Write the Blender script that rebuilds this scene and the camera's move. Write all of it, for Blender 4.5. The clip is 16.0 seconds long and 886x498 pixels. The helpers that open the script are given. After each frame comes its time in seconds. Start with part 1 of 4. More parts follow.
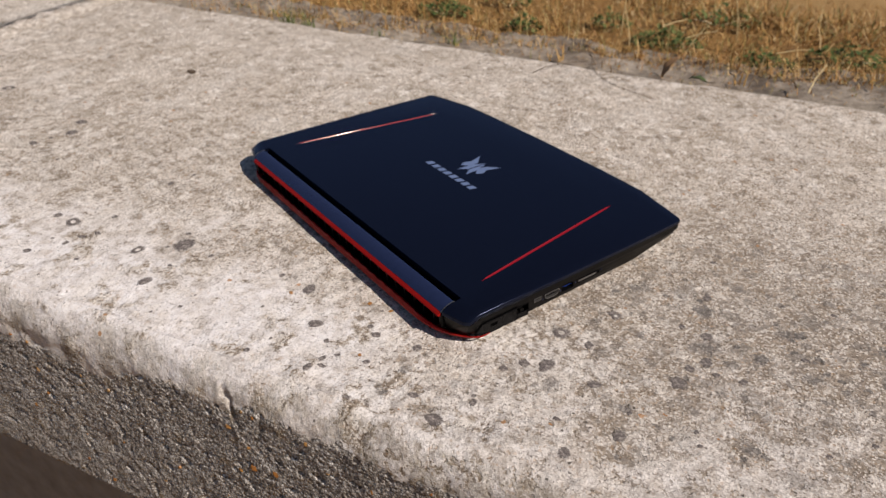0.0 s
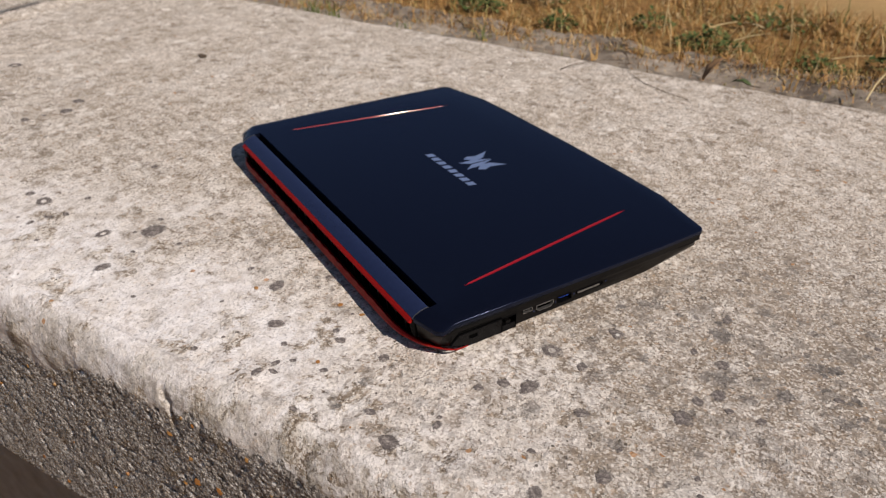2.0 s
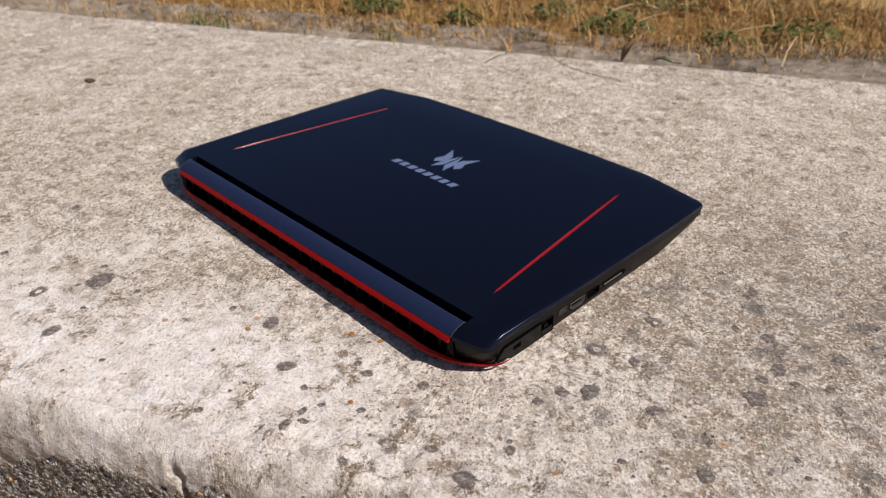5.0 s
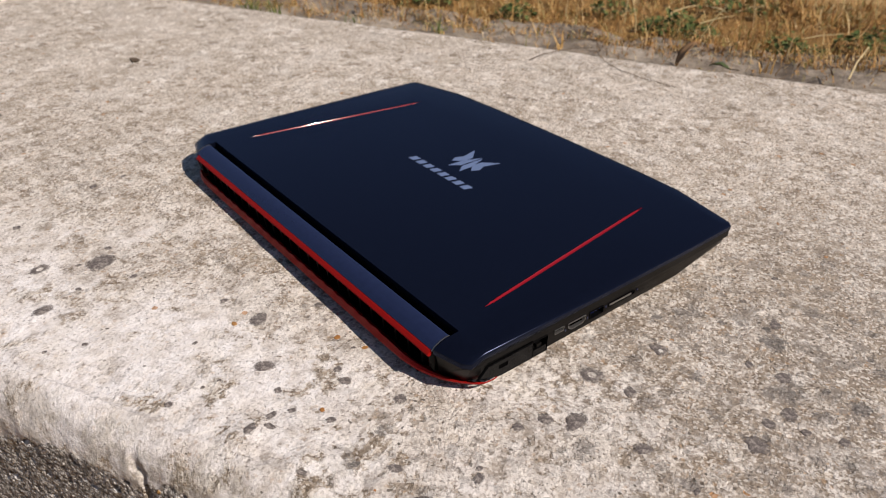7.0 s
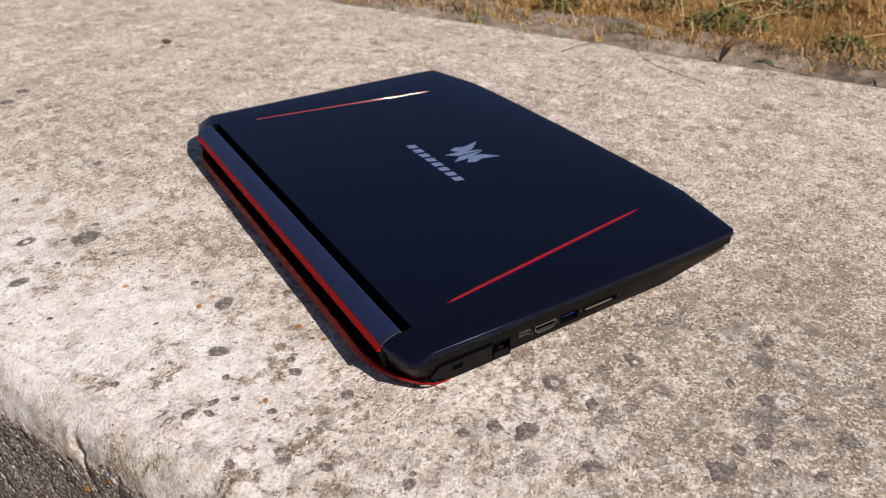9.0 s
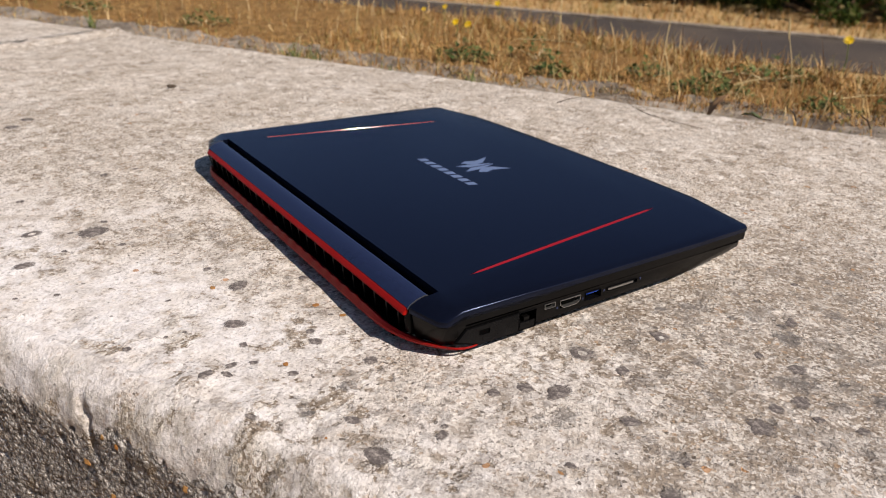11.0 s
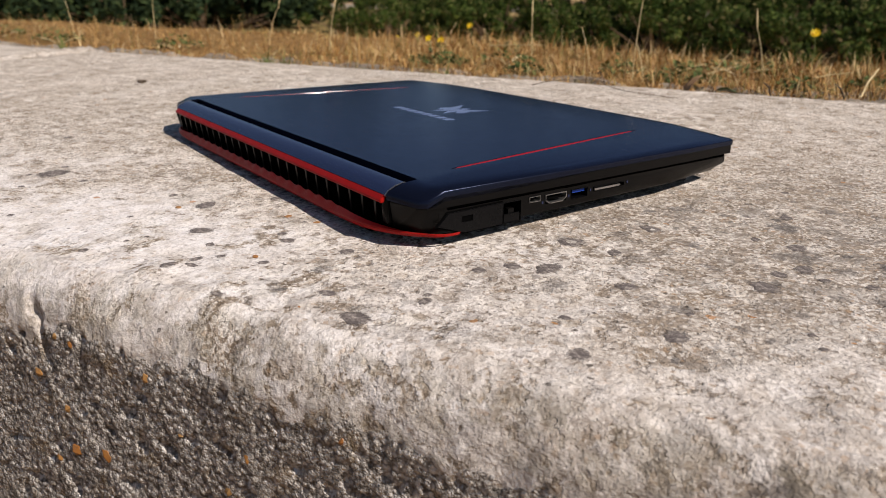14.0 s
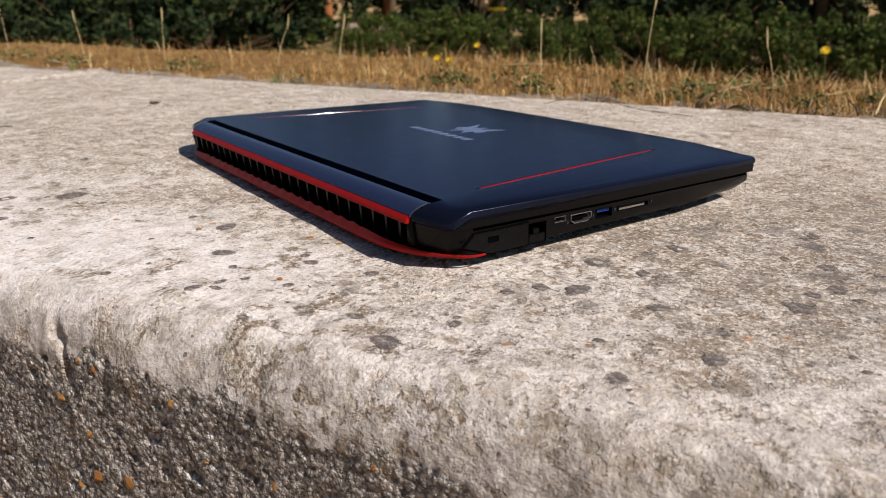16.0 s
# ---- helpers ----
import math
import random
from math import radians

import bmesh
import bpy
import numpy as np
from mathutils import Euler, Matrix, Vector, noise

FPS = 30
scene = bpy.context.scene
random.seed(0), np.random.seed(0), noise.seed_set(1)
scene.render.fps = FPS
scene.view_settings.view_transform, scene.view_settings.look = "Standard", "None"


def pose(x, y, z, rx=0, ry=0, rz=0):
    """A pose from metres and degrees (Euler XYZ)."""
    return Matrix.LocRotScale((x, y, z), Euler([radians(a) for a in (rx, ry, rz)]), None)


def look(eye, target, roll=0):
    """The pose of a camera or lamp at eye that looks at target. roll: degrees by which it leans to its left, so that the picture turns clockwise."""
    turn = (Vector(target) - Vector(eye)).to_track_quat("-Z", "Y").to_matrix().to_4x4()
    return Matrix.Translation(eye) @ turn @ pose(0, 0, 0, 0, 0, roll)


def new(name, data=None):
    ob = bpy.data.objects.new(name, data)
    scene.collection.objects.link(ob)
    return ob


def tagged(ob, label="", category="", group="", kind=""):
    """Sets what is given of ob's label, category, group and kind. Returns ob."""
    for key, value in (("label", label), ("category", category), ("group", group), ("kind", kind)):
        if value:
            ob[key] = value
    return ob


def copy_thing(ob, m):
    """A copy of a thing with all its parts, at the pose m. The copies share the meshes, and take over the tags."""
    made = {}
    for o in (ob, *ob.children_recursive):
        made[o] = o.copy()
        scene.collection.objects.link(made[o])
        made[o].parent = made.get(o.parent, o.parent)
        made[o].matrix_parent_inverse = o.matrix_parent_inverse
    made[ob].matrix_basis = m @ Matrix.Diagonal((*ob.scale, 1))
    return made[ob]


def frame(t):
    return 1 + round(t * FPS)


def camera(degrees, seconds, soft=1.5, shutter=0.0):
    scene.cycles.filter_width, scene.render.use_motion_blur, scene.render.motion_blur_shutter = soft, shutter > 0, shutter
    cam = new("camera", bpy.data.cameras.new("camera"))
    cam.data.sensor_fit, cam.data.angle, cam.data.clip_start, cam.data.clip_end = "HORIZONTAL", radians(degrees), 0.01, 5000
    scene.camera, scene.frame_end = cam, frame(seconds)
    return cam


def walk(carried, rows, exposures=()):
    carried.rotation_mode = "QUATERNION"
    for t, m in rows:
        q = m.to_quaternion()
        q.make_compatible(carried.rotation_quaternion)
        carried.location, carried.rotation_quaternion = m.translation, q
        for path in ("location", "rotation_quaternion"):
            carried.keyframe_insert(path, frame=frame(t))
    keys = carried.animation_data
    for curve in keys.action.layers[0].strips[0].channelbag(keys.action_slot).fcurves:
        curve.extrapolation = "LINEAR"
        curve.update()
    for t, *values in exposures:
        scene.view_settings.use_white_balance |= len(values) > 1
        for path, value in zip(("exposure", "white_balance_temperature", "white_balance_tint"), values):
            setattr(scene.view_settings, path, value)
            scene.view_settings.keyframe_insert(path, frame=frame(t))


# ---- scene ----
cam = camera(61.1, 16.0, 0.5)
cam.data.dof.use_dof, cam.data.dof.focus_distance, cam.data.dof.aperture_fstop = True, 0.38, 17.0
KELVIN, TINT = 6590, 14.5
PATH = [
    (0, (-0.274, -0.364, 0.384), (0.723, 0.974, -0.719), -0.70),
    (0.5, (-0.249, -0.366, 0.371), (0.736, 0.972, -0.743), -0.70),
    (1, (-0.220, -0.372, 0.364), (0.731, 0.998, -0.741), -0.50),
    (1.5, (-0.195, -0.376, 0.353), (0.667, 1.064, -0.734), -1.20),
    (2, (-0.201, -0.347, 0.336), (0.702, 1.077, -0.740), -0.10),
    (2.5, (-0.229, -0.313, 0.320), (0.814, 1.016, -0.750), -0.80),
    (3, (-0.248, -0.286, 0.317), (0.884, 0.968, -0.754), -0.50),
    (3.5, (-0.257, -0.271, 0.318), (0.912, 0.954, -0.747), -0.90),
    (3.7, (-0.259, -0.264, 0.318), (0.917, 0.952, -0.749), -0.80),
    (4.4, (-0.260, -0.254, 0.315), (0.929, 0.952, -0.748), -0.95),
    (5.1, (-0.254, -0.250, 0.310), (0.930, 0.965, -0.750), -1.01),
    (5.8, (-0.244, -0.251, 0.307), (0.923, 0.979, -0.753), -1.00),
    (6, (-0.242, -0.253, 0.306), (0.926, 0.978, -0.752), -0.90),
    (6.5, (-0.227, -0.258, 0.308), (0.908, 0.999, -0.756), -0.90),
    (7, (-0.204, -0.261, 0.304), (0.844, 1.061, -0.770), -0.30),
    (7.5, (-0.178, -0.268, 0.300), (0.810, 1.089, -0.788), -1.00),
    (8, (-0.150, -0.275, 0.300), (0.748, 1.133, -0.801), -2.50),
    (8.2, (-0.144, -0.278, 0.299), (0.746, 1.132, -0.806), -1.60),
    (8.9, (-0.142, -0.282, 0.292), (0.748, 1.142, -0.797), -0.93),
    (9.6, (-0.160, -0.285, 0.275), (0.792, 1.139, -0.758), 0.67),
    (10.3, (-0.176, -0.288, 0.255), (0.826, 1.152, -0.705), 1.50),
    (10.5, (-0.181, -0.292, 0.244), (0.832, 1.165, -0.678), 1.50),
    (11, (-0.187, -0.296, 0.221), (0.842, 1.202, -0.613), 1.30),
    (11.5, (-0.191, -0.296, 0.194), (0.830, 1.250, -0.561), 0.90),
    (12, (-0.190, -0.298, 0.170), (0.823, 1.240, -0.610), 0.70),
    (12.5, (-0.187, -0.307, 0.151), (0.865, 1.200, -0.637), 0.90),
    (13, (-0.193, -0.313, 0.135), (0.891, 1.174, -0.649), 0.80),
    (13.5, (-0.196, -0.313, 0.132), (0.909, 1.200, -0.567), 0.20),
    (14, (-0.194, -0.308, 0.130), (0.912, 1.210, -0.559), 0.10),
    (14.5, (-0.195, -0.306, 0.133), (0.906, 1.217, -0.552), 0.00),
    (15, (-0.198, -0.301, 0.133), (0.906, 1.226, -0.538), -0.20),
    (15.5, (-0.199, -0.300, 0.131), (0.903, 1.234, -0.526), -0.30),
    (16, (-0.200, -0.298, 0.130), (0.906, 1.239, -0.513), -0.30),
]
walk(cam, [(t, look(eye, target, roll)) for t, eye, target, roll in PATH], [(t, e, KELVIN, TINT) for t, e in ((0.0, -0.06), (2.0, -0.06), (6.0, 0.04), (8.0, 0.05), (10.5, 0.15), (12.0, 0.15), (13.0, 0.12), (16.0, 0.08))])

# ---- light ----
SUN_AZ, SUN_EL = 161.5, 44.0      # from +y towards +x; height above the horizon
world = bpy.data.worlds.new("sky")
scene.world = world
world.use_nodes = True
sky = world.node_tree.nodes.new("ShaderNodeTexSky")
sky.sky_type, sky.sun_disc = "NISHITA", False
sky.dust_density, sky.ozone_density = 0.4, 2.5
sky.sun_elevation, sky.sun_rotation = radians(SUN_EL), radians(SUN_AZ)
world.node_tree.links.new(sky.outputs[0], world.node_tree.nodes["Background"].inputs[0])
world.node_tree.nodes["Background"].inputs[1].default_value = 0.05
sun = new("sun", bpy.data.lights.new("sun", "SUN"))
sun.data.energy, sun.data.angle, sun.data.color = 4.8, radians(0.53), (1.0, 0.93, 0.84)
SUN_WAY = Vector((math.sin(radians(SUN_AZ)) * math.cos(radians(SUN_EL)), math.cos(radians(SUN_AZ)) * math.cos(radians(SUN_EL)), math.sin(radians(SUN_EL))))
sun.matrix_world = look(SUN_WAY * 30, (0, 0, 0))


# ---- materials ----
class Shader:
    """A node material, built call by call; sockets go in and come out."""

    def __init__(self, name, rough=0.6, spec=0.5, metal=0.0, color=(0.5, 0.5, 0.5)):
        self.m = bpy.data.materials.new(name)
        self.m.use_nodes = True
        self.t = self.m.node_tree
        self.b = self.t.nodes["Principled BSDF"]
        self.b.inputs["Roughness"].default_value = rough
        self.b.inputs["Specular IOR Level"].default_value = spec
        self.b.inputs["Metallic"].default_value = metal
        self.b.inputs["Base Color"].default_value = (*color, 1)
        self.p = self.t.nodes.new("ShaderNodeTexCoord").outputs["Object"]

    def put(self, value, socket):
        if isinstance(value, bpy.types.NodeSocket):
            self.t.links.new(value, socket)
        elif isinstance(value, tuple) and len(value) == 3 and socket.type == "RGBA":
            socket.default_value = (*value, 1)
        else:
            socket.default_value = value

    def noise(self, scale, detail=4, rough=0.55, warp=0.0, at=None):
        n = self.t.nodes.new("ShaderNodeTexNoise")
        self.put(at or self.p, n.inputs["Vector"])
        n.inputs["Scale"].default_value, n.inputs["Detail"].default_value = scale, detail
        n.inputs["Roughness"].default_value, n.inputs["Distortion"].default_value = rough, warp
        return n.outputs["Fac"]

    def cells(self, scale, at=None, out="Distance", rand=1.0):
        n = self.t.nodes.new("ShaderNodeTexVoronoi")
        self.put(at or self.p, n.inputs["Vector"])
        n.inputs["Scale"].default_value, n.inputs["Randomness"].default_value = scale, rand
        return n.outputs[out]

    def warped(self, scale, amount):
        n = self.t.nodes.new("ShaderNodeTexNoise")
        self.put(self.p, n.inputs["Vector"])
        n.inputs["Scale"].default_value, n.inputs["Detail"].default_value = scale, 5
        out = self.p
        for op, other in (("SUBTRACT", (0.5, 0.5, 0.5)), ("SCALE", None), ("ADD", self.p)):
            v = self.t.nodes.new("ShaderNodeVectorMath")
            v.operation = op
            self.put(n.outputs["Color"] if op == "SUBTRACT" else out, v.inputs[0])
            if op == "SCALE":
                v.inputs["Scale"].default_value = amount
            else:
                self.put(other, v.inputs[1])
            out = v.outputs[0]
        return out

    def channel(self, color, i):
        n = self.t.nodes.new("ShaderNodeSeparateColor")
        self.put(color, n.inputs[0])
        return n.outputs[i]

    def math(self, op, a, b=0.0):
        n = self.t.nodes.new("ShaderNodeMath")
        n.operation, n.use_clamp = op, False
        self.put(a, n.inputs[0]), self.put(b, n.inputs[1])
        return n.outputs[0]

    def range(self, a, lo, hi, to0=0.0, to1=1.0):
        n = self.t.nodes.new("ShaderNodeMapRange")
        self.put(a, n.inputs[0])
        for i, v in enumerate((lo, hi, to0, to1)):
            n.inputs[i + 1].default_value = v
        return n.outputs[0]

    def ramp(self, fac, *stops):
        n = self.t.nodes.new("ShaderNodeValToRGB")
        self.put(fac, n.inputs[0])
        e = n.color_ramp.elements
        while len(e) < len(stops):
            e.new(0.5)
        for el, (pos, col) in zip(e, stops):
            el.position, el.color = pos, (*col, 1)
        return n.outputs[0]

    def mix(self, fac, a, b, mode="MIX"):
        n = self.t.nodes.new("ShaderNodeMix")
        n.data_type, n.blend_type = "RGBA", mode
        self.put(fac, n.inputs[0]), self.put(a, n.inputs[6]), self.put(b, n.inputs[7])
        return n.outputs[2]

    def axis(self, i):
        n = self.t.nodes.new("ShaderNodeSeparateXYZ")
        self.put(self.p, n.inputs[0])
        return n.outputs[i]

    def island(self):
        return self.t.nodes.new("ShaderNodeNewGeometry").outputs["Random Per Island"]

    def each(self):
        return self.t.nodes.new("ShaderNodeObjectInfo").outputs["Random"]

    def color(self, c):
        self.put(c, self.b.inputs["Base Color"])
        return self

    def rough(self, r):
        self.put(r, self.b.inputs["Roughness"])
        return self

    def bump(self, height, dist=0.001, strength=1.0):
        n = self.t.nodes.new("ShaderNodeBump")
        n.inputs["Strength"].default_value, n.inputs["Distance"].default_value = strength, dist
        self.put(height, n.inputs["Height"])
        self.t.links.new(n.outputs[0], self.b.inputs["Normal"])
        return self


def concrete(name, front=-0.115):
    """Weathered pale top, with its crust creeping over the arris, and a rough open-grained front face."""
    s = Shader(name, 0.96, 0.06)
    mul, add = (lambda a, b: s.math("MULTIPLY", a, b)), (lambda a, b: s.math("ADD", a, b))
    less = lambda a, b: s.math("SUBTRACT", a, b)
    wob, nudge = s.warped(70, 0.010), s.warped(420, 0.0011)
    u_axis, n_axis = s.axis(0), add(s.axis(1), mul(less(s.noise(10, 5), 0.5), 0.30))
    wide = s.noise(13, 5, 0.62)
    # where the top lies open to its sand and aggregate, and where a pale crust covers it
    bare = mul(s.range(add(u_axis, mul(less(s.noise(8, 4), 0.5), 0.5)), -0.22, 0.14), s.range(n_axis, 0.42, 0.12))
    back = s.range(n_axis, 0.06, 0.26)
    crust = mul(s.range(n_axis, front + 0.20, front + 0.07, 0.08, 1.0), s.range(s.noise(21, 6, 0.68), 0.38, 0.46))
    crust = mul(crust, s.range(bare, 0, 1, 1.0, 0.62))
    grit = s.noise(270, 3, 0.62)
    mid, patch = s.noise(84, 4, 0.65), s.noise(42, 5, 0.66)
    pick = s.channel(s.cells(330, nudge, "Color"), 0)
    # grey-brown open matrix
    c = s.ramp(add(add(mul(grit, 0.55), mul(mid, 0.45)), mul(less(pick, 0.5), 0.10)), (0.38, (0.14, 0.104, 0.076)), (0.45, (0.30, 0.24, 0.18)), (0.52, (0.45, 0.375, 0.295)), (0.60, (0.66, 0.58, 0.485)))
    # cream skin that breaks up into crumbs
    field = add(mul(patch, 0.34), add(mul(s.noise(165, 4, 0.66), 0.40), mul(wide, 0.26)))
    level = add(field, add(mul(crust, 0.115), add(mul(bare, -0.040), 0.002)))
    skin = s.range(level, 0.482, 0.514)
    cream = s.ramp(add(mul(grit, 0.45), mul(mid, 0.55)), (0.40, (0.54, 0.465, 0.385)), (0.48, (0.66, 0.585, 0.50)), (0.58, (0.79, 0.72, 0.64)))
    cream = s.mix(mul(crust, 0.95), cream, s.ramp(mid, (0.38, (0.68, 0.635, 0.605)), (0.50, (0.82, 0.785, 0.768)), (0.60, (0.90, 0.875, 0.862))))
    c = s.mix(mul(skin, 0.92), c, cream)
    c = s.mix(mul(back, 0.55), c, s.ramp(wide, (0.38, (0.51, 0.43, 0.34)), (0.5, (0.64, 0.55, 0.45)), (0.62, (0.76, 0.67, 0.57))))
    # loose-looking grains: dark, rust, cream
    for scale, radius, some in ((170, 0.24, 0.60), (270, 0.26, 0.66)):
        dots = mul(s.math("LESS_THAN", s.cells(scale, nudge), radius), s.math("GREATER_THAN", s.channel(s.cells(scale, nudge, "Color"), 1), some))
        hue = s.ramp(s.channel(s.cells(scale, nudge, "Color"), 0), (0.0, (0.11, 0.085, 0.065)), (0.36, (0.20, 0.145, 0.10)), (0.40, (0.40, 0.25, 0.13)), (0.55, (0.48, 0.36, 0.24)), (0.6, (0.88, 0.83, 0.75)), (1.0, (0.95, 0.91, 0.85)))
        c = s.mix(mul(dots, s.range(crust, 0, 1, 0.8, 0.3)), c, hue)
    fine = s.noise(620, 2, 0.5)
    c = s.mix(mul(s.range(fine, 0.55, 0.63), s.range(crust, 0, 1, 0.50, 0.20)), c, (0.21, 0.165, 0.125))
    c = s.mix(mul(s.range(fine, 0.44, 0.37), 0.45), c, (0.86, 0.81, 0.745))
    # patches a finger wide, each weathered to its own tone, with ragged edges
    drift = s.warped(150, 0.0075)
    for scale, low, high in ((58, 0.42, 0.16), (135, 0.42, 0.14)):
        shade = s.channel(s.cells(scale, drift, "Color"), 0)
        soft = s.range(add(s.cells(scale, drift), mul(less(s.noise(380, 5, 0.72), 0.5), 0.5)), 0.60, 0.30)
        hue = s.ramp(shade, (0.0, (0.235, 0.188, 0.142)), (0.28, (0.41, 0.335, 0.255)), (0.48, (0.60, 0.515, 0.42)), (0.75, (0.76, 0.685, 0.595)), (1.0, (0.88, 0.82, 0.745)))
        c = s.mix(mul(mul(soft, s.range(s.math("ABSOLUTE", less(shade, 0.5)), 0.08, 0.40)), s.range(crust, 0, 1, low * 2.2, high * 2.0)), c, hue)
    # broad soft clouds of dirt and of bleached skin
    c = s.mix(mul(s.range(s.noise(27, 6, 0.62), 0.50, 0.60), s.range(crust, 0, 1, 0.46, 0.12)), c, s.mix(s.noise(90, 4), (0.31, 0.25, 0.185), (0.51, 0.43, 0.34)))
    c = s.mix(mul(s.range(s.noise(16, 6, 0.66, 0.4), 0.53, 0.63), 0.48), c, s.mix(s.noise(300, 3), (0.66, 0.60, 0.525), (0.84, 0.785, 0.72)))
    # brownish stain
    c = s.mix(mul(s.range(s.noise(9.5, 7, 0.68), 0.50, 0.60), s.range(bare, 0, 1, 0.12, 0.22)), c, (0.38, 0.30, 0.215))
    # grey weathering that thickens along the slab
    grey = mul(s.range(add(u_axis, mul(less(s.noise(19, 6, 0.68), 0.5), 0.30)), 0.05, 0.20), s.range(n_axis, 0.40, 0.15))
    c = s.mix(mul(mul(grey, s.range(crust, 0, 1, 1.0, 0.35)), s.range(s.noise(130, 6, 0.72), 0.44, 0.54, 0.18, 0.70)), c, (0.255, 0.210, 0.168))
    # single sand grains, each with a tone of its own, and the pits between them
    tone = s.channel(s.cells(620, nudge, "Color"), 1)
    c = s.mix(mul(s.range(tone, 0.74, 0.80), s.range(crust, 0, 1, 0.46, 0.22)), c, (0.92, 0.865, 0.79))
    c = s.mix(mul(s.range(tone, 0.17, 0.13), s.range(crust, 0, 1, 0.55, 0.16)), c, (0.18, 0.135, 0.095))
    # pits between the grains get their shade as dark colour
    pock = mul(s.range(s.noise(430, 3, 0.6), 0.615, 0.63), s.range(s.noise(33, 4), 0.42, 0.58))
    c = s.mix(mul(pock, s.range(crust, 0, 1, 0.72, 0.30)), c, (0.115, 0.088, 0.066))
    rusty = mul(s.math("GREATER_THAN", s.channel(s.cells(520, nudge, "Color"), 0), 0.95), s.range(s.noise(26, 4), 0.44, 0.56))
    c = s.mix(mul(rusty, s.range(crust, 0, 1, 0.55, 0.25)), c, (0.42, 0.27, 0.15))
    # grey-brown growth: mottle, small blotches, larger blotches
    area = s.range(add(s.noise(4.6, 4), mul(u_axis, 0.75)), 0.36, 0.60, 0.16, 1.0)
    area = mul(mul(area, s.range(s.axis(1), 0.30, 0.12, 0.10, 1.0)), s.range(crust, 0.0, 0.8, 1.0, 0.16))
    mottle = mul(mul(s.range(s.noise(46, 8, 0.76), 0.53, 0.56), area), 0.66)
    dark = s.ramp(s.noise(260, 5, 0.74), (0.36, (0.088, 0.079, 0.074)), (0.53, (0.165, 0.150, 0.138)), (0.68, (0.40, 0.365, 0.325)))
    c = s.mix(mottle, c, s.mix(0.5, dark, (0.31, 0.275, 0.235)))
    rim = add(mul(less(s.noise(230, 6, 0.75), 0.5), 0.75), mul(less(s.noise(900, 3, 0.6), 0.5), 0.25))
    for scale, radius, some in ((80, 0.24, 0.52), (44, 0.25, 0.52), (25, 0.21, 0.66)):
        disc = s.range(add(s.cells(scale, wob), rim), radius + 0.03, radius - 0.06)
        chosen = s.math("GREATER_THAN", s.channel(s.cells(scale, wob, "Color"), 2), some)
        c = s.mix(mul(mul(disc, chosen), mul(area, 0.88)), c, dark)
    # olive-brown dirt streaks under the arris
    soot = mul(mul(s.range(s.axis(1), front + 0.034, front + 0.012), s.range(s.axis(2), 0.002, -0.006)), s.range(add(s.noise(34, 7, 0.72), mul(s.noise(150, 4, 0.7), 0.2)), 0.60, 0.64))
    c = s.mix(mul(soot, 0.38), c, s.ramp(s.noise(210, 5, 0.7), (0.38, (0.135, 0.115, 0.078)), (0.52, (0.28, 0.24, 0.17)), (0.64, (0.50, 0.44, 0.345))))
    # pin-head dark specks, a few rusty ones
    c = s.mix(mul(mul(s.math("LESS_THAN", s.cells(125, wob), 0.13), s.range(s.noise(11, 2), 0.42, 0.6)), 0.8), c, (0.09, 0.075, 0.06))
    c = s.mix(mul(mul(s.math("LESS_THAN", s.cells(41, wob), 0.09), s.math("GREATER_THAN", s.noise(17, 2), 0.55)), 0.75), c, (0.44, 0.21, 0.07))
    # the open-grained face: clumps of sand with painted gap shade, ochre and grey clouds
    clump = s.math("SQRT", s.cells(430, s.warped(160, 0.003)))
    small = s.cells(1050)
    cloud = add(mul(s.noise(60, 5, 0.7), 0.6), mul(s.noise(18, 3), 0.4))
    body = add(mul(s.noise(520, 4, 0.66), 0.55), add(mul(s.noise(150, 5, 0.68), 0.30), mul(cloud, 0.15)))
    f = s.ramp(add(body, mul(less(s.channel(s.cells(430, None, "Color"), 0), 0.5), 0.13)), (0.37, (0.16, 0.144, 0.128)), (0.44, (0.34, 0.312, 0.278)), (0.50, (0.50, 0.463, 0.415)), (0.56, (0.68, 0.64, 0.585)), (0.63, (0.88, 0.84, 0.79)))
    # shade between the clumps, put into the colour as near-black
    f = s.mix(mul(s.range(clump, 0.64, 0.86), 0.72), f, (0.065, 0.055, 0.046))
    f = s.mix(mul(s.range(s.noise(44, 6, 0.7), 0.55, 0.64), 0.45), f, (0.34, 0.245, 0.13))
    # glints of lit grains, painted as scattered pale cells
    glints = s.math("GREATER_THAN", s.channel(s.cells(560, None, "Color"), 2), 0.93)
    f = s.mix(mul(glints, 0.65), f, (0.78, 0.75, 0.71))
    mask = s.t.nodes.new("ShaderNodeAttribute")
    mask.attribute_name = "open_grain"
    below = s.range(add(mask.outputs["Fac"], mul(less(s.noise(260, 5, 0.7), 0.5), 0.9)), 0.42, 0.58)
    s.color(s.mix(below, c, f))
    h = add(mul(grit, s.range(crust, 0, 1, 0.70, 0.22)), add(mul(tone, s.range(crust, 0, 1, 0.22, 0.06)), add(mul(s.noise(900, 3), s.range(crust, 0, 1, 0.30, 0.14)), mul(skin, 0.16))))
    h = add(less(h, mul(pock, 0.5)), add(mul(s.noise(170, 5, 0.7), 0.45), mul(mid, 0.25)))
    deep = add(mul(less(1.0, clump), 0.60), add(mul(less(1.0, small), 0.30), mul(body, 0.70)))
    return s.bump(s.mix(below, h, deep), 0.0022, 1.0).m


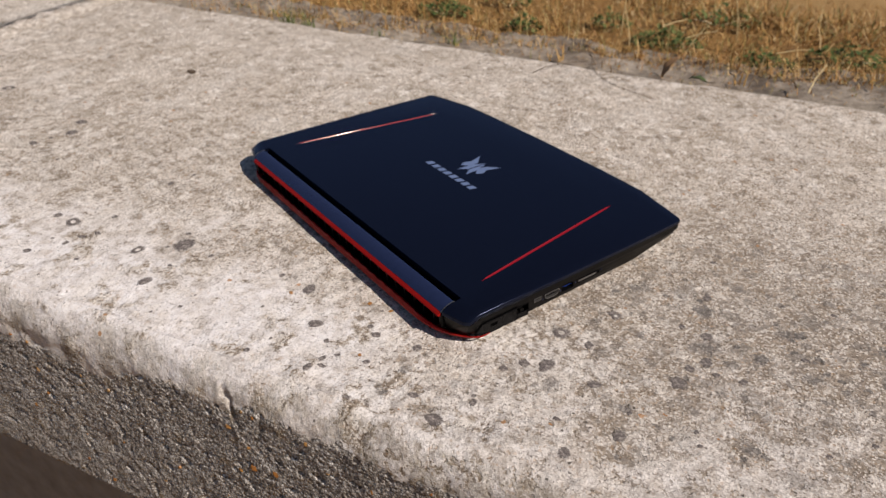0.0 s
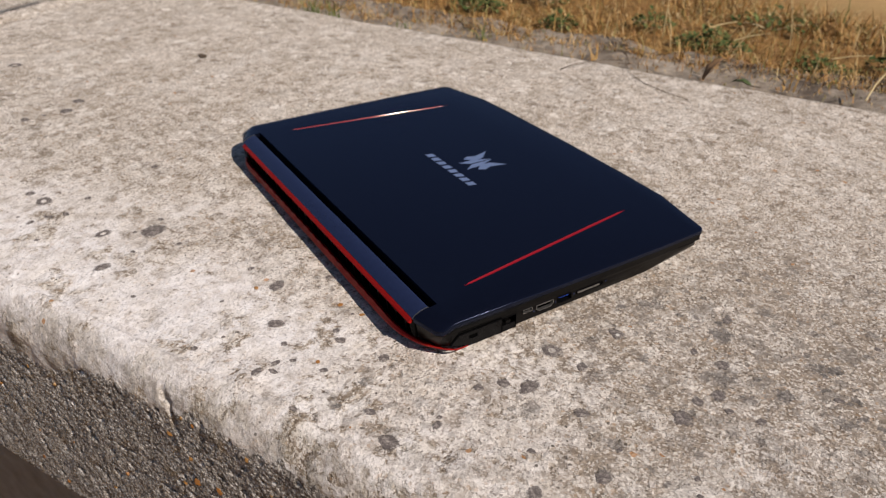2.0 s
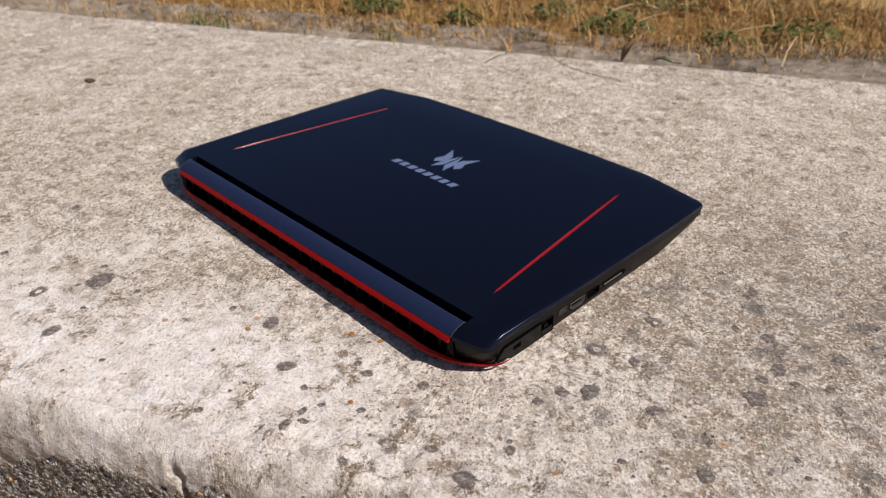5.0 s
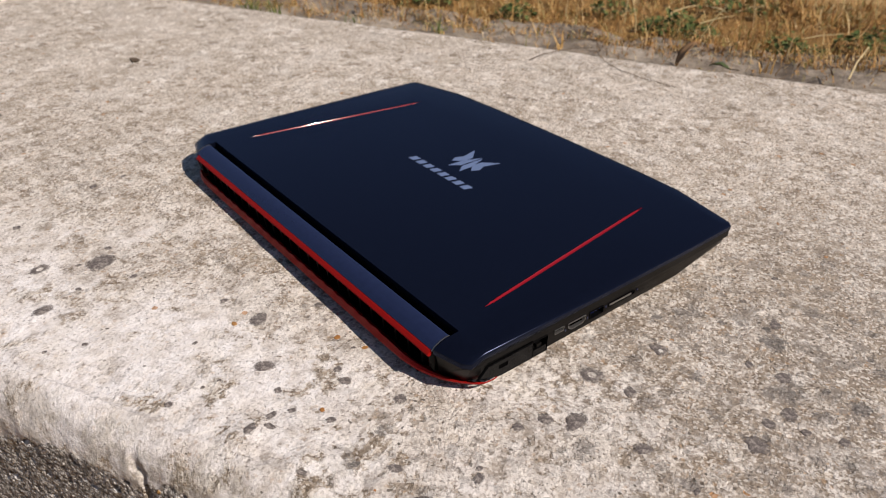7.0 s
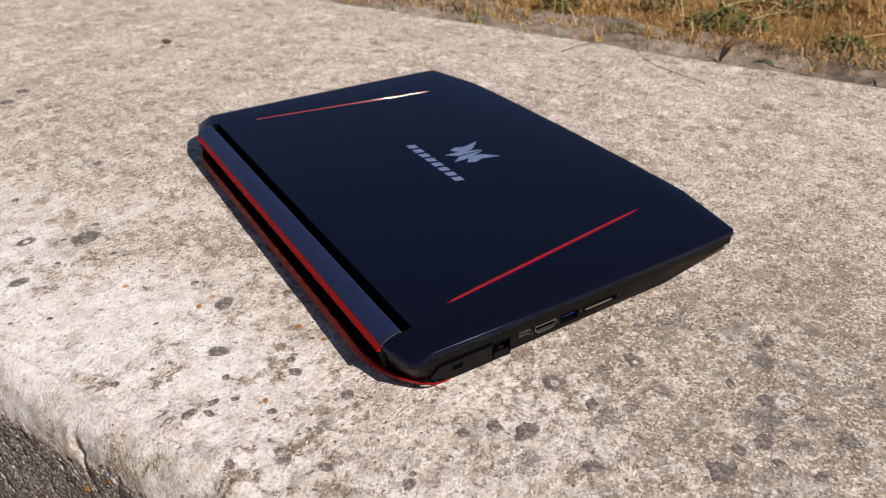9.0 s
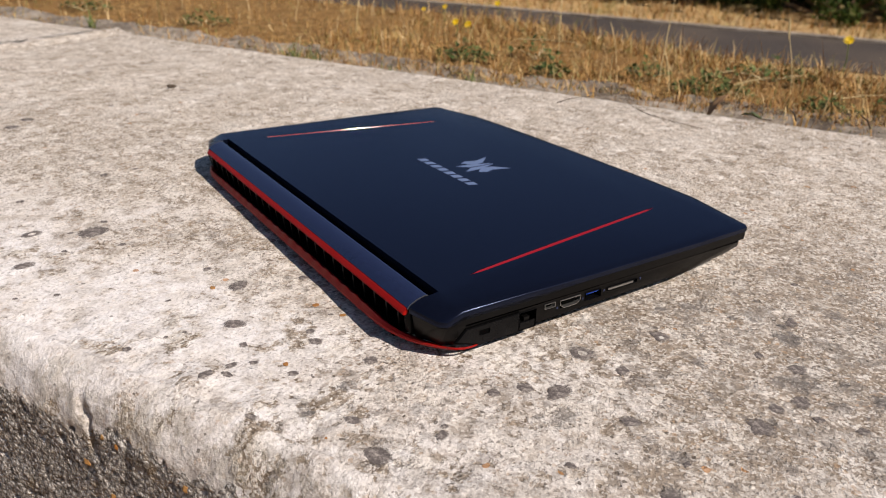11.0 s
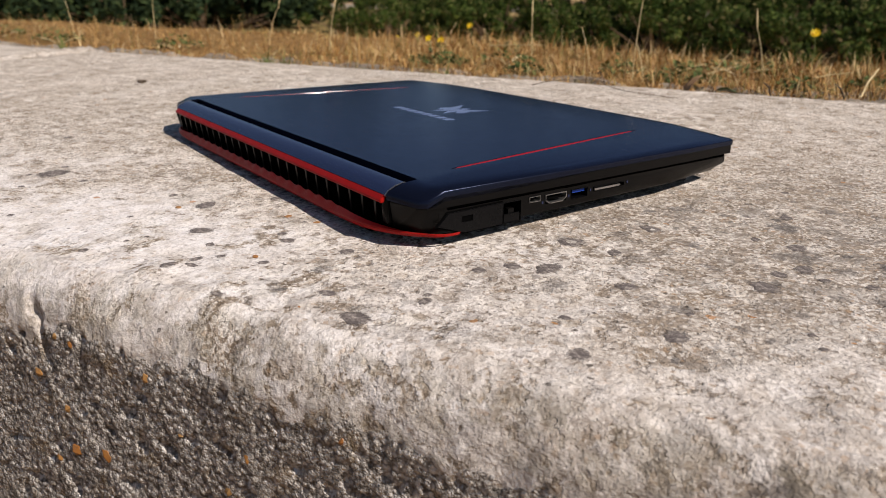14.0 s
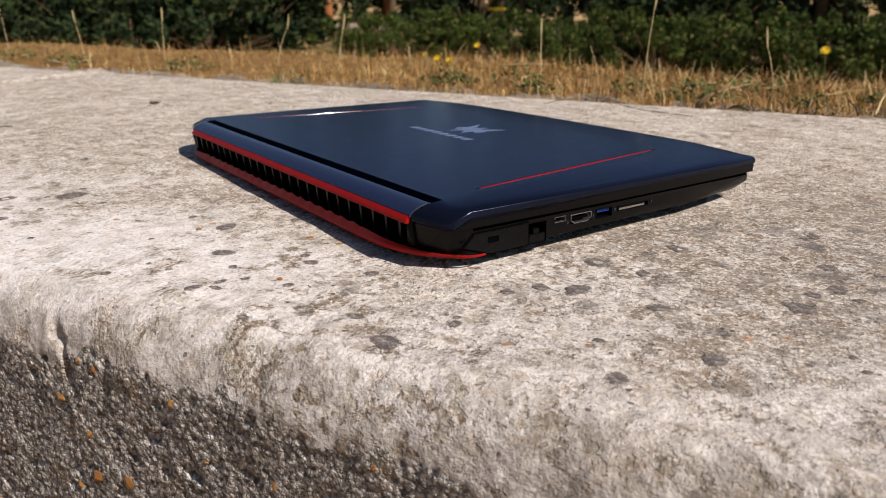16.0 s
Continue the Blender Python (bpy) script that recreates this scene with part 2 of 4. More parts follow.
def grey_cement(name):
    s = Shader(name, 0.9, 0.3)
    c = s.ramp(s.math("ADD", s.math("MULTIPLY", s.noise(9, 5), 0.5), s.math("MULTIPLY", s.noise(70, 5), 0.5)), (0.36, (0.13, 0.10, 0.075)), (0.5, (0.27, 0.225, 0.175)), (0.64, (0.44, 0.38, 0.31)))
    c = s.mix(s.math("MULTIPLY", s.range(s.noise(260, 4), 0.55, 0.7), 0.5), c, (0.10, 0.09, 0.08))
    return s.color(c).bump(s.noise(300, 5, 0.7), 0.0025, 0.8).m


def soil_ground(name):
    s = Shader(name, 0.95, 0.15)
    c = s.ramp(s.noise(60, 6, 0.7), (0.35, (0.11, 0.062, 0.026)), (0.5, (0.26, 0.15, 0.052)), (0.65, (0.40, 0.245, 0.095)))
    far = s.ramp(s.noise(1.3, 6, 0.65), (0.35, (0.32, 0.20, 0.085)), (0.52, (0.52, 0.35, 0.165)), (0.66, (0.36, 0.28, 0.12)))
    green = s.ramp(s.noise(2.2, 5), (0.4, (0.10, 0.085, 0.03)), (0.6, (0.24, 0.17, 0.065)))
    c = s.mix(s.math("MULTIPLY", s.range(s.noise(11, 5), 0.42, 0.58), 0.5), c, (0.22, 0.115, 0.04))
    c = s.mix(s.range(s.axis(1), 4.0, 5.2), c, far)
    c = s.mix(s.math("MULTIPLY", s.range(s.axis(1), 9.0, 10.0), s.range(s.axis(1), 18.6, 17.2)), c, green)
    return s.color(c).bump(s.noise(140, 5), 0.01, 0.7).m


def asphalt(name):
    s = Shader(name, 0.85, 0.3)
    c = s.ramp(s.noise(90, 4), (0.35, (0.042, 0.034, 0.029)), (0.6, (0.075, 0.060, 0.050)))
    c = s.mix(s.range(s.noise(1.1, 4), 0.45, 0.7, 0, 0.5), c, (0.14, 0.105, 0.075))
    return s.color(c).bump(s.cells(160), 0.004, 0.5).m


def blades(name, *stops, rough=0.6, spec=0.3, through_light=0.0):
    s = Shader(name, rough, spec)
    c = s.ramp(s.island(), *stops)
    c = s.mix(s.range(s.noise(25, 3), 0.35, 0.7, 0, 0.35), c, stops[0][1])
    s.color(c)
    if through_light:
        s.b.inputs["Transmission Weight"].default_value = 0.0
        s.b.inputs["Subsurface Weight"].default_value = through_light
        s.b.inputs["Subsurface Radius"].default_value = (0.004, 0.004, 0.002)
    return s.m


def plain(name, color, rough=0.5, spec=0.5, metal=0.0, grain=0.0, size=900, vary=0.12):
    s = Shader(name, rough, spec, metal)
    dark = tuple(v * (1 - vary) for v in color)
    light = tuple(min(1, v * (1 + vary)) for v in color)
    s.color(s.mix(s.noise(size * 0.11, 4), dark, light))
    s.rough(s.range(s.noise(size * 0.07, 4), 0.3, 0.7, rough * 0.88, min(1, rough * 1.12)))
    if grain:
        s.bump(s.noise(size, 3), grain, 0.6)
    return s.m


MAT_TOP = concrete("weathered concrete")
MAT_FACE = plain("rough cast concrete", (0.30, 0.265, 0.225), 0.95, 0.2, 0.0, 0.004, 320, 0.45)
MAT_CEMENT = grey_cement("grey cement")
MAT_SOIL = soil_ground("dry soil")
MAT_ROAD = asphalt("asphalt")
MAT_LID = plain("black brushed lid", (0.0058, 0.0078, 0.0172), 0.22, 0.48, 0.42, 0.000006, 2600, 0.2)
MAT_LID.node_tree.nodes["Principled BSDF"].inputs["Specular Tint"].default_value = (0.56, 0.66, 1.0, 1)
MAT_BLACK = plain("black plastic", (0.0028, 0.0026, 0.0026), 0.32, 0.13, 0.0, 0.00012, 1500, 0.25)
MAT_PANEL = plain("satin black plastic", (0.0032, 0.0032, 0.0036), 0.28, 0.13, 0.0, 0.00004, 1800, 0.2)
# black port tongues; also near-black in place of shade in gaps, slot and vents
MAT_DARK = plain("dark recess", (0.0015, 0.0015, 0.0015), 0.9, 0.02)
MAT_HINGE = plain("dark blue-black hinge paint", (0.022, 0.032, 0.085), 0.20, 0.75, 0.32, 0.000008, 2000, 0.2)
MAT_RED = plain("red plastic", (0.29, 0.006, 0.004), 0.46, 0.14, 0.0, 0.00002, 1200, 0.15)
MAT_STRIP = plain("red anodised metal", (0.22, 0.004, 0.009), 0.35, 0.06, 0.0, 0.0, 1500, 0.1)
MAT_STRIP.node_tree.nodes["Principled BSDF"].inputs["Coat Weight"].default_value = 0.9
MAT_STRIP.node_tree.nodes["Principled BSDF"].inputs["Coat Roughness"].default_value = 0.055
MAT_MARK = plain("silver print", (0.20, 0.27, 0.45), 0.36, 0.5, 0.35)
MAT_STEEL = plain("port steel", (0.40, 0.39, 0.38), 0.30, 0.5, 0.9)
MAT_BLUE = plain("blue plastic", (0.008, 0.05, 0.34), 0.45, 0.3)
MAT_RUBBER = plain("black rubber", (0.012, 0.012, 0.012), 0.75, 0.3)
def lichen_crust(name):
    s = Shader(name, 0.95, 0.12)
    s.color(s.ramp(s.noise(300, 7, 0.8), (0.36, (0.085, 0.072, 0.068)), (0.50, (0.165, 0.142, 0.132)), (0.62, (0.40, 0.355, 0.315))))
    gen = s.t.nodes.new("ShaderNodeTexCoord").outputs["Generated"]
    split = s.t.nodes.new("ShaderNodeSeparateXYZ")
    s.put(gen, split.inputs[0])
    off = [s.math("MULTIPLY", s.math("SUBTRACT", split.outputs[i], 0.5), 2.0) for i in (0, 1)]
    far = s.math("SQRT", s.math("ADD", s.math("MULTIPLY", off[0], off[0]), s.math("MULTIPLY", off[1], off[1])))
    ragged = s.math("ADD", far, s.math("MULTIPLY", s.math("SUBTRACT", s.math("ADD", s.math("MULTIPLY", s.noise(300, 7, 0.8), 0.6), s.math("MULTIPLY", s.noise(1000, 5, 0.7), 0.4)), 0.5), 2.6))
    s.put(s.range(ragged, 1.0, 0.55, 0.0, 0.90), s.b.inputs["Alpha"])
    return s.bump(s.noise(500, 5), 0.0008, 0.7).m


MAT_LICHEN = lichen_crust("grey lichen")
MAT_PEBBLE = Shader("flint pebble", 0.42, 0.5)
MAT_PEBBLE = MAT_PEBBLE.color(MAT_PEBBLE.mix(MAT_PEBBLE.noise(220, 4), MAT_PEBBLE.ramp(MAT_PEBBLE.each(), (0.0, (0.38, 0.14, 0.03)), (0.5, (0.44, 0.21, 0.055)), (1.0, (0.48, 0.31, 0.13))), (0.22, 0.10, 0.03))).m
MAT_PALE = plain("pale flint", (0.60, 0.57, 0.52), 0.6, 0.4, 0.0, 0.0004, 500)
MAT_STRAW = blades("dry grass", (0.0, (0.20, 0.095, 0.03)), (0.34, (0.42, 0.22, 0.062)), (0.60, (0.58, 0.36, 0.125)), (0.80, (0.74, 0.58, 0.32)), (0.86, (0.34, 0.28, 0.09)), (1.0, (0.15, 0.17, 0.045)))
MAT_STEM = blades("straw stalk", (0.0, (0.46, 0.33, 0.15)), (0.6, (0.62, 0.49, 0.26)), (1.0, (0.74, 0.64, 0.42)))
MAT_WEED = blades("weed leaf", (0.0, (0.05, 0.075, 0.022)), (0.5, (0.09, 0.125, 0.035)), (1.0, (0.17, 0.18, 0.06)), rough=0.75, spec=0.2)
MAT_BLADE = blades("green grass", (0.0, (0.07, 0.11, 0.03)), (0.5, (0.13, 0.18, 0.05)), (1.0, (0.30, 0.28, 0.09)))
MAT_LEAF = blades("shrub leaf", (0.0, (0.020, 0.038, 0.008)), (0.5, (0.050, 0.084, 0.014)), (0.82, (0.10, 0.135, 0.022)), (0.92, (0.17, 0.15, 0.05)), (1.0, (0.26, 0.19, 0.085)), rough=0.75, spec=0.12)
# the wood's shade is put into this darker leaf colour
MAT_LEAF_SHADE = blades("shade-dark tree leaf", (0.0, (0.014, 0.026, 0.012)), (0.6, (0.028, 0.045, 0.018)), (1.0, (0.05, 0.07, 0.02)), rough=0.8, spec=0.08)
MAT_BARK = plain("bark", (0.13, 0.085, 0.05), 0.9, 0.2, 0.0, 0.01, 30, 0.4)
MAT_BARK_RUST = plain("reddish bark", (0.34, 0.13, 0.045), 0.9, 0.2, 0.0, 0.01, 30, 0.3)
MAT_TWIG = plain("dark twig", (0.11, 0.08, 0.055), 0.8, 0.2, 0.0, 0.0005, 400, 0.4)
MAT_YELLOW = plain("yellow petal", (0.80, 0.55, 0.02), 0.5, 0.3)
MAT_DRYLEAF = plain("brown dry leaf", (0.34, 0.20, 0.10), 0.6, 0.3, 0.0, 0.0006, 260, 0.3)
MAT_GREENLEAF = plain("dark green leaf", (0.07, 0.095, 0.025), 0.4, 0.5, 0.0, 0.0006, 260, 0.3)


# ---- mesh helpers ----
def link(name, me, material, parent, label=""):
    if material is not None:
        me.materials.append(material)
    ob = new(name, me)
    ob.parent = parent
    return tagged(ob, label)


def part(name, bm, material, parent, label=""):
    """A bmesh as one mesh object under a thing or a part."""
    me = bpy.data.meshes.new(name)
    bmesh.ops.recalc_face_normals(bm, faces=bm.faces)
    for f in bm.faces:
        f.smooth = True
    bm.to_mesh(me)
    bm.free()
    me.set_sharp_from_angle(angle=radians(30))
    return link(name, me, material, parent, label)


def data_part(name, verts, faces, material, parent, label="", smooth=False):
    me = bpy.data.meshes.new(name)
    me.from_pydata([tuple(v) for v in verts], [], faces)
    if smooth:
        me.polygons.foreach_set("use_smooth", [True] * len(me.polygons))
    return link(name, me, material, parent, label)


def thing(name, m, label, category, group="", kind=""):
    ob = new(name)
    ob.empty_display_size = 0.02
    ob.matrix_world = m
    return tagged(ob, label, category, group, kind)


def box(x0, x1, y0, y1, z0, z1, bevel=0.0):
    bm = bmesh.new()
    bmesh.ops.create_cube(bm, size=1)
    for v in bm.verts:
        v.co = ((x0 + x1) / 2 + v.co.x * (x1 - x0), (y0 + y1) / 2 + v.co.y * (y1 - y0), (z0 + z1) / 2 + v.co.z * (z1 - z0))
    if bevel:
        bmesh.ops.bevel(bm, geom=list(bm.edges), offset=bevel, segments=2, affect="EDGES")
    return bm


def hull(points, bevel=0.0, segments=2):
    bm = bmesh.new()
    for p in points:
        bm.verts.new(p)
    bmesh.ops.convex_hull(bm, input=bm.verts)
    bmesh.ops.dissolve_limit(bm, angle_limit=radians(2), verts=list(bm.verts), edges=list(bm.edges))
    if bevel:
        bmesh.ops.bevel(bm, geom=list(bm.edges), offset=bevel, segments=segments, affect="EDGES", clamp_overlap=True)
    return bm


def slab_of(outline, z0, z1, bevel=0.0, segments=2):
    """An outline of (x, y), counter-clockwise, made into a plate."""
    bm = bmesh.new()
    low = [bm.verts.new((x, y, z0)) for x, y in outline]
    high = [bm.verts.new((x, y, z1)) for x, y in outline]
    top = bm.faces.new(high)
    bm.faces.new(low[::-1])
    n = len(outline)
    for i in range(n):
        bm.faces.new((low[i], low[(i + 1) % n], high[(i + 1) % n], high[i]))
    if bevel:
        bmesh.ops.bevel(bm, geom=list(top.edges), offset=bevel, segments=segments, affect="EDGES")
    return bm


def along_y(profile, y0, y1, bevel=0.0):
    """A profile of (x, z) drawn along y."""
    bm = bmesh.new()
    a = [bm.verts.new((x, y0, z)) for x, z in profile]
    b = [bm.verts.new((x, y1, z)) for x, z in profile]
    n = len(profile)
    bm.faces.new(a), bm.faces.new(b[::-1])
    for i in range(n):
        bm.faces.new((a[i], b[i], b[(i + 1) % n], a[(i + 1) % n]))
    if bevel:
        bmesh.ops.bevel(bm, geom=list(bm.edges), offset=bevel, segments=2, affect="EDGES")
    return bm


def cut(bm, cutters):
    """The bmesh less the cutters."""
    me, mc = bpy.data.meshes.new("body"), bpy.data.meshes.new("cutter")
    bmesh.ops.recalc_face_normals(bm, faces=bm.faces)
    bm.to_mesh(me)
    bm.free()
    joined = bmesh.new()
    for c in cutters:
        bmesh.ops.recalc_face_normals(c, faces=c.faces)
        tmp = bpy.data.meshes.new("cutter_piece")
        c.to_mesh(tmp)
        c.free()
        joined.from_mesh(tmp)
        bpy.data.meshes.remove(tmp)
    joined.to_mesh(mc)
    joined.free()
    a, b = new("body", me), new("cutter", mc)
    mod = a.modifiers.new("cut", "BOOLEAN")
    mod.operation, mod.solver, mod.object = "DIFFERENCE", "EXACT", b
    out = bmesh.new()
    out.from_object(a, bpy.context.evaluated_depsgraph_get())
    for o in (a, b):
        bpy.data.objects.remove(o)
    bpy.data.meshes.remove(me), bpy.data.meshes.remove(mc)
    return out


def tube(path, radii, sides=6):
    """A round stem along a line of points."""
    verts, faces = [], []
    pts = [Vector(p) for p in path]
    for i, p in enumerate(pts):
        way = (pts[min(i + 1, len(pts) - 1)] - pts[max(i - 1, 0)]).normalized()
        side = way.cross(Vector((0.31, 0.9, 0.2))).normalized()
        up = way.cross(side)
        for k in range(sides):
            a = 2 * math.pi * k / sides
            verts.append(p + (side * math.cos(a) + up * math.sin(a)) * radii[i])
    for i in range(len(pts) - 1):
        for k in range(sides):
            faces.append((i * sides + k, i * sides + (k + 1) % sides, (i + 1) * sides + (k + 1) % sides, (i + 1) * sides + k))
    faces.append(tuple(range(sides))[::-1])
    faces.append(tuple((len(pts) - 1) * sides + k for k in range(sides)))
    return verts, faces


def fbm(x, y, z, octaves=4):
    return noise.fractal((x, y, z), 1.0, 2.0, octaves)


# ---- the coping wall, in its own frame: x along it, y across it to the back ----
LEDGE = pose(0, 0, 0, 0, 0, -63.3)
FRONT, BACK, DEEP = -0.115, 0.64, 0.22


def steps(*runs):
    """Rising values: runs of (start, end, step)."""
    out = []
    for a, b, d in runs:
        k = max(1, round((b - a) / d))
        out += [a + (b - a) * i / k for i in range(k)]
    return out + [runs[-1][1]]


def top_height(u, n):
    """The uneven top of the coping."""
    coarse, edge = fbm(u * 14 + 7, n * 14, 0.0, 4), max(0.0, 1 - (n - FRONT) / 0.075)
    rough = fbm(u * 55, n * 55, 0.0, 5)
    return 0.0004 * rough + 0.0006 * coarse + edge * (0.0022 * coarse - 0.0025 * edge) + 0.0010 * edge * rough


def ease(x):
    x = min(1.0, max(0.0, x))
    return x * x * (3 - 2 * x)


def crust_edge(u):
    """How far the pale crust reaches down over the arris."""
    z = -0.0255 - 0.024 * ease((-0.15 - u) / 0.16) - 0.040 * ease((u - 0.10) / 0.12)
    return z + 0.0075 * fbm(u * 16, 3.1, 0, 3) + 0.0045 * fbm(u * 60, 1.7, 0, 4)


def grains(u, y, z, size):
    """Rounded sand clumps: 1 at their crowns, falling to the gaps between."""
    d = noise.voronoi((u / size, y / size, z / size))[0]
    return max(0.0, 1 - 1.5 * d[0] ** 2) - 0.35 * max(0.0, 1 - 5 * (d[1] - d[0]))


def coping(name, us, fine, label):
    """A concrete coping slab: rough open-grained front face, worn round arris, weathered top."""
    prof = []
    for z in (steps((-DEEP, -0.13, 0.0024), (-0.13, -0.034, 0.0011)) if fine else steps((-DEEP, -0.034, 0.03))):
        prof.append((FRONT, z, -1.0, 0.0))
    r0, r1, arc = 0.022, 0.034, 34 if fine else 12
    for i in range(1, arc):
        a = math.pi / 2 * i / arc
        prof.append((FRONT + r0 * (1 - math.cos(a)), -r1 + r1 * math.sin(a), -math.cos(a), math.sin(a)))
    for n in steps((FRONT + r0, 0.30, 0.0035 if fine else 0.03), (0.30, BACK - 0.016, 0.007 if fine else 0.03)):
        prof.append((n, 0.0, 0.0, 1.0))
    prof += [(BACK - 0.009, -0.0012, 0.5, 0.9), (BACK - 0.004, -0.004, 0.5, 0.8), (BACK, -0.011, 1, 0), (BACK, -DEEP, 1, 0)]
    m = len(prof)
    verts, faces, mask = [], [], []
    for u in us:
        brink = crust_edge(u)
        chipped = 0.009 * fbm(u * 11, 8.3, 2, 4) + 0.004 * fbm(u * 50, 8.3, 2, 3)
        for n, z, dn, dz in prof:
            x, y, h, inside = u, n, z, 0.0
            if dn > 0.4:
                y, h = n + chipped, z - 0.3 * max(0.0, chipped)
            elif z < -DEEP + 0.002:
                inside = 1.0
            elif dz > 0.999:
                h = z + top_height(u, n)
            else:
                rough = fbm(u * 55, n * 55, z * 55, 5)
                coarse = fbm(u * 14 + 7, n * 14, z * 14, 4)
                lap_over = 0.004 * fbm(u * 130, n * 130, z * 130, 3)
                inside = ease((brink - z + lap_over + 0.005 * rough) / 0.0050)
                arris = 0.0011 * rough + 0.0016 * fbm(u * 30, n * 30 + 3, z * 30, 3) + 0.0009 * coarse
                d = arris * (1 - inside) * (1 - 0.6 * dz)
                if inside > 0:
                    wear = fbm(u * 28, n * 28 + 3, z * 28, 4)
                    pit = max(0.0, fbm(u * 95, n * 95 + 2, z * 95, 2) - 0.30)
                    deep = 0.0008 * wear + 0.0006 * rough - 0.0060 * pit - 0.0002
                    if fine:
                        deep += 0.00055 * grains(u, n, z, 0.0034) + 0.00035 * grains(u + 4, n, z, 0.0019)
                    d += inside * deep
                # one short upright crack through the arris
                d -= 0.0050 * (1 + rough) * math.exp(-((u + 0.130 + 0.25 * (z + 0.02) + 0.006 * rough) / 0.0024) ** 2) * math.exp(-((z + 0.030) / 0.012) ** 2)
                y, h = n + dn * d, z + dz * d
            verts.append((x, y, h))
            mask.append(inside)
    k = len(us)
    for i in range(k - 1):
        for j in range(m):
            j2 = (j + 1) % m
            faces.append((i * m + j, i * m + j2, (i + 1) * m + j2, (i + 1) * m + j))
    faces.append(tuple(range(m)))
    faces.append(tuple((k - 1) * m + j for j in range(m))[::-1])
    me = bpy.data.meshes.new(name)
    me.from_pydata(verts, [], faces)
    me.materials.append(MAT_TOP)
    me.polygons.foreach_set("use_smooth", [True] * len(faces))
    me.attributes.new("open_grain", "FLOAT", "POINT").data.foreach_set("value", mask)
    ob = new(name, me)
    ob.matrix_world = LEDGE
    return tagged(ob, label, "coping", "coping slabs", "structure")


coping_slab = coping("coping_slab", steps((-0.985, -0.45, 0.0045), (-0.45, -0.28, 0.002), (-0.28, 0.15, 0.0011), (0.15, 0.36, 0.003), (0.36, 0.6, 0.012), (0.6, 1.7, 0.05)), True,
                     "pale weathered concrete coping slab with rough front face, gap shade painted dark")
coping_slab_left = coping("coping_slab", steps((-3.6, -1.045, 0.03)), False, "grey weathered concrete coping slab beyond a joint")


def sheet(name, us, ns, height, material, label, category, parent=None, kind="structure"):
    verts = [(u, n, height(u, n)) for u in us for n in ns]
    k = len(ns)
    faces = [(i * k + j, i * k + j + 1, (i + 1) * k + j + 1, (i + 1) * k + j) for i in range(len(us) - 1) for j in range(k - 1)]
    me = bpy.data.meshes.new(name)
    me.from_pydata(verts, [], [f[::-1] for f in faces])
    me.polygons.foreach_set("use_smooth", [True] * len(faces))
    me.materials.append(material)
    ob = new(name, me)
    ob.matrix_world = LEDGE
    return tagged(ob, label, category, "", kind)


def block(name, bm, material, label, category, kind="structure"):
    ob = part(name, bm, material, None, label)
    ob.matrix_world = LEDGE
    return tagged(ob, "", category, "", kind)


# mortar in the joint, crumbled into a pale ridge
sheet("joint_mortar", steps((-1.052, -0.978, 0.006)), steps((FRONT + 0.004, BACK, 0.008)),
      lambda u, n: -0.001 + 0.005 * math.exp(-((u + 1.02) / 0.02) ** 2) + 0.004 * fbm(u * 60, n * 40, 1, 4), MAT_TOP,
      "crumbling pale mortar in the joint between slabs", "mortar")
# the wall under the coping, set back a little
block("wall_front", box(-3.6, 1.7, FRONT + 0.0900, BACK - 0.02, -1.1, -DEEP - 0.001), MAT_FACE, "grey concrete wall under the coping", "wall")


def cement_height(u, n):
    base = -0.022 + 0.008 * fbm(u * 9, n * 14, 4, 5) + 0.003 * fbm(u * 45, n * 45, 4, 3) + 0.0015 * fbm(u * 60, n * 60, 4, 3)
    rise = 0.010 * math.exp(-((n - 0.783 - 0.012 * fbm(u * 5, 0, 9, 3)) / 0.014) ** 2) * (0.65 + 0.7 * fbm(u * 22, n * 22, 2, 4))
    flush = min(1, max(0, (u - 0.12) / 0.2))
    return base * (1 - 0.7 * flush) + rise * (1 - flush) - max(0, n - 0.80) * 0.5


sheet("cement_strip", steps((-3.6, -1.2, 0.03), (-1.2, 0.6, 0.008), (0.6, 1.7, 0.03)), steps((BACK - 0.02, 0.83, 0.007)), cement_height, MAT_CEMENT,
      "dark grey cement strip with a broken raised edge behind the coping", "strip")


def crest(u):
    """Where the bank begins to fall."""
    return min(1.38, max(1.08, 1.13 - 0.32 * u))


def ground_height(u, n):
    if n < 0.45:
        return -0.95
    z = -0.022 + 0.008 * fbm(u * 4, n * 4, 3, 3) + 0.006 * fbm(u * 20, n * 20, 3, 3)
    z -= 0.02 * max(0.0, min(1.0, (0.80 - n) / 0.03))
    t = min(1.0, max(0.0, (n - crest(u)) / 3.2))
    return z * (1 - t) - 0.822 * t * (2 - t)


sheet("ground", [-900, -300, -100, -40, -20, -12, -8] + steps((-6, -2.4, 0.2), (-2.4, 0.9, 0.04), (0.9, 4, 0.2)) + [6, 10, 20, 60, 200, 900],
      [-900, -200, -40, -10, -3, 0.44, 0.46] + steps((0.7, 1.5, 0.025), (1.5, 4.8, 0.1), (4.8, 9, 0.7)) + [12, 18, 25, 40, 100, 300, 900],
      ground_height, MAT_SOIL, "dry sunlit ground with a bank falling from the wall", "ground")
GROUND_FAR = -0.822
block("road", box(-60, 30, 5.9, 7.47, GROUND_FAR - 0.1, GROUND_FAR + 0.012), MAT_ROAD, "dark asphalt lane below the bank", "road")
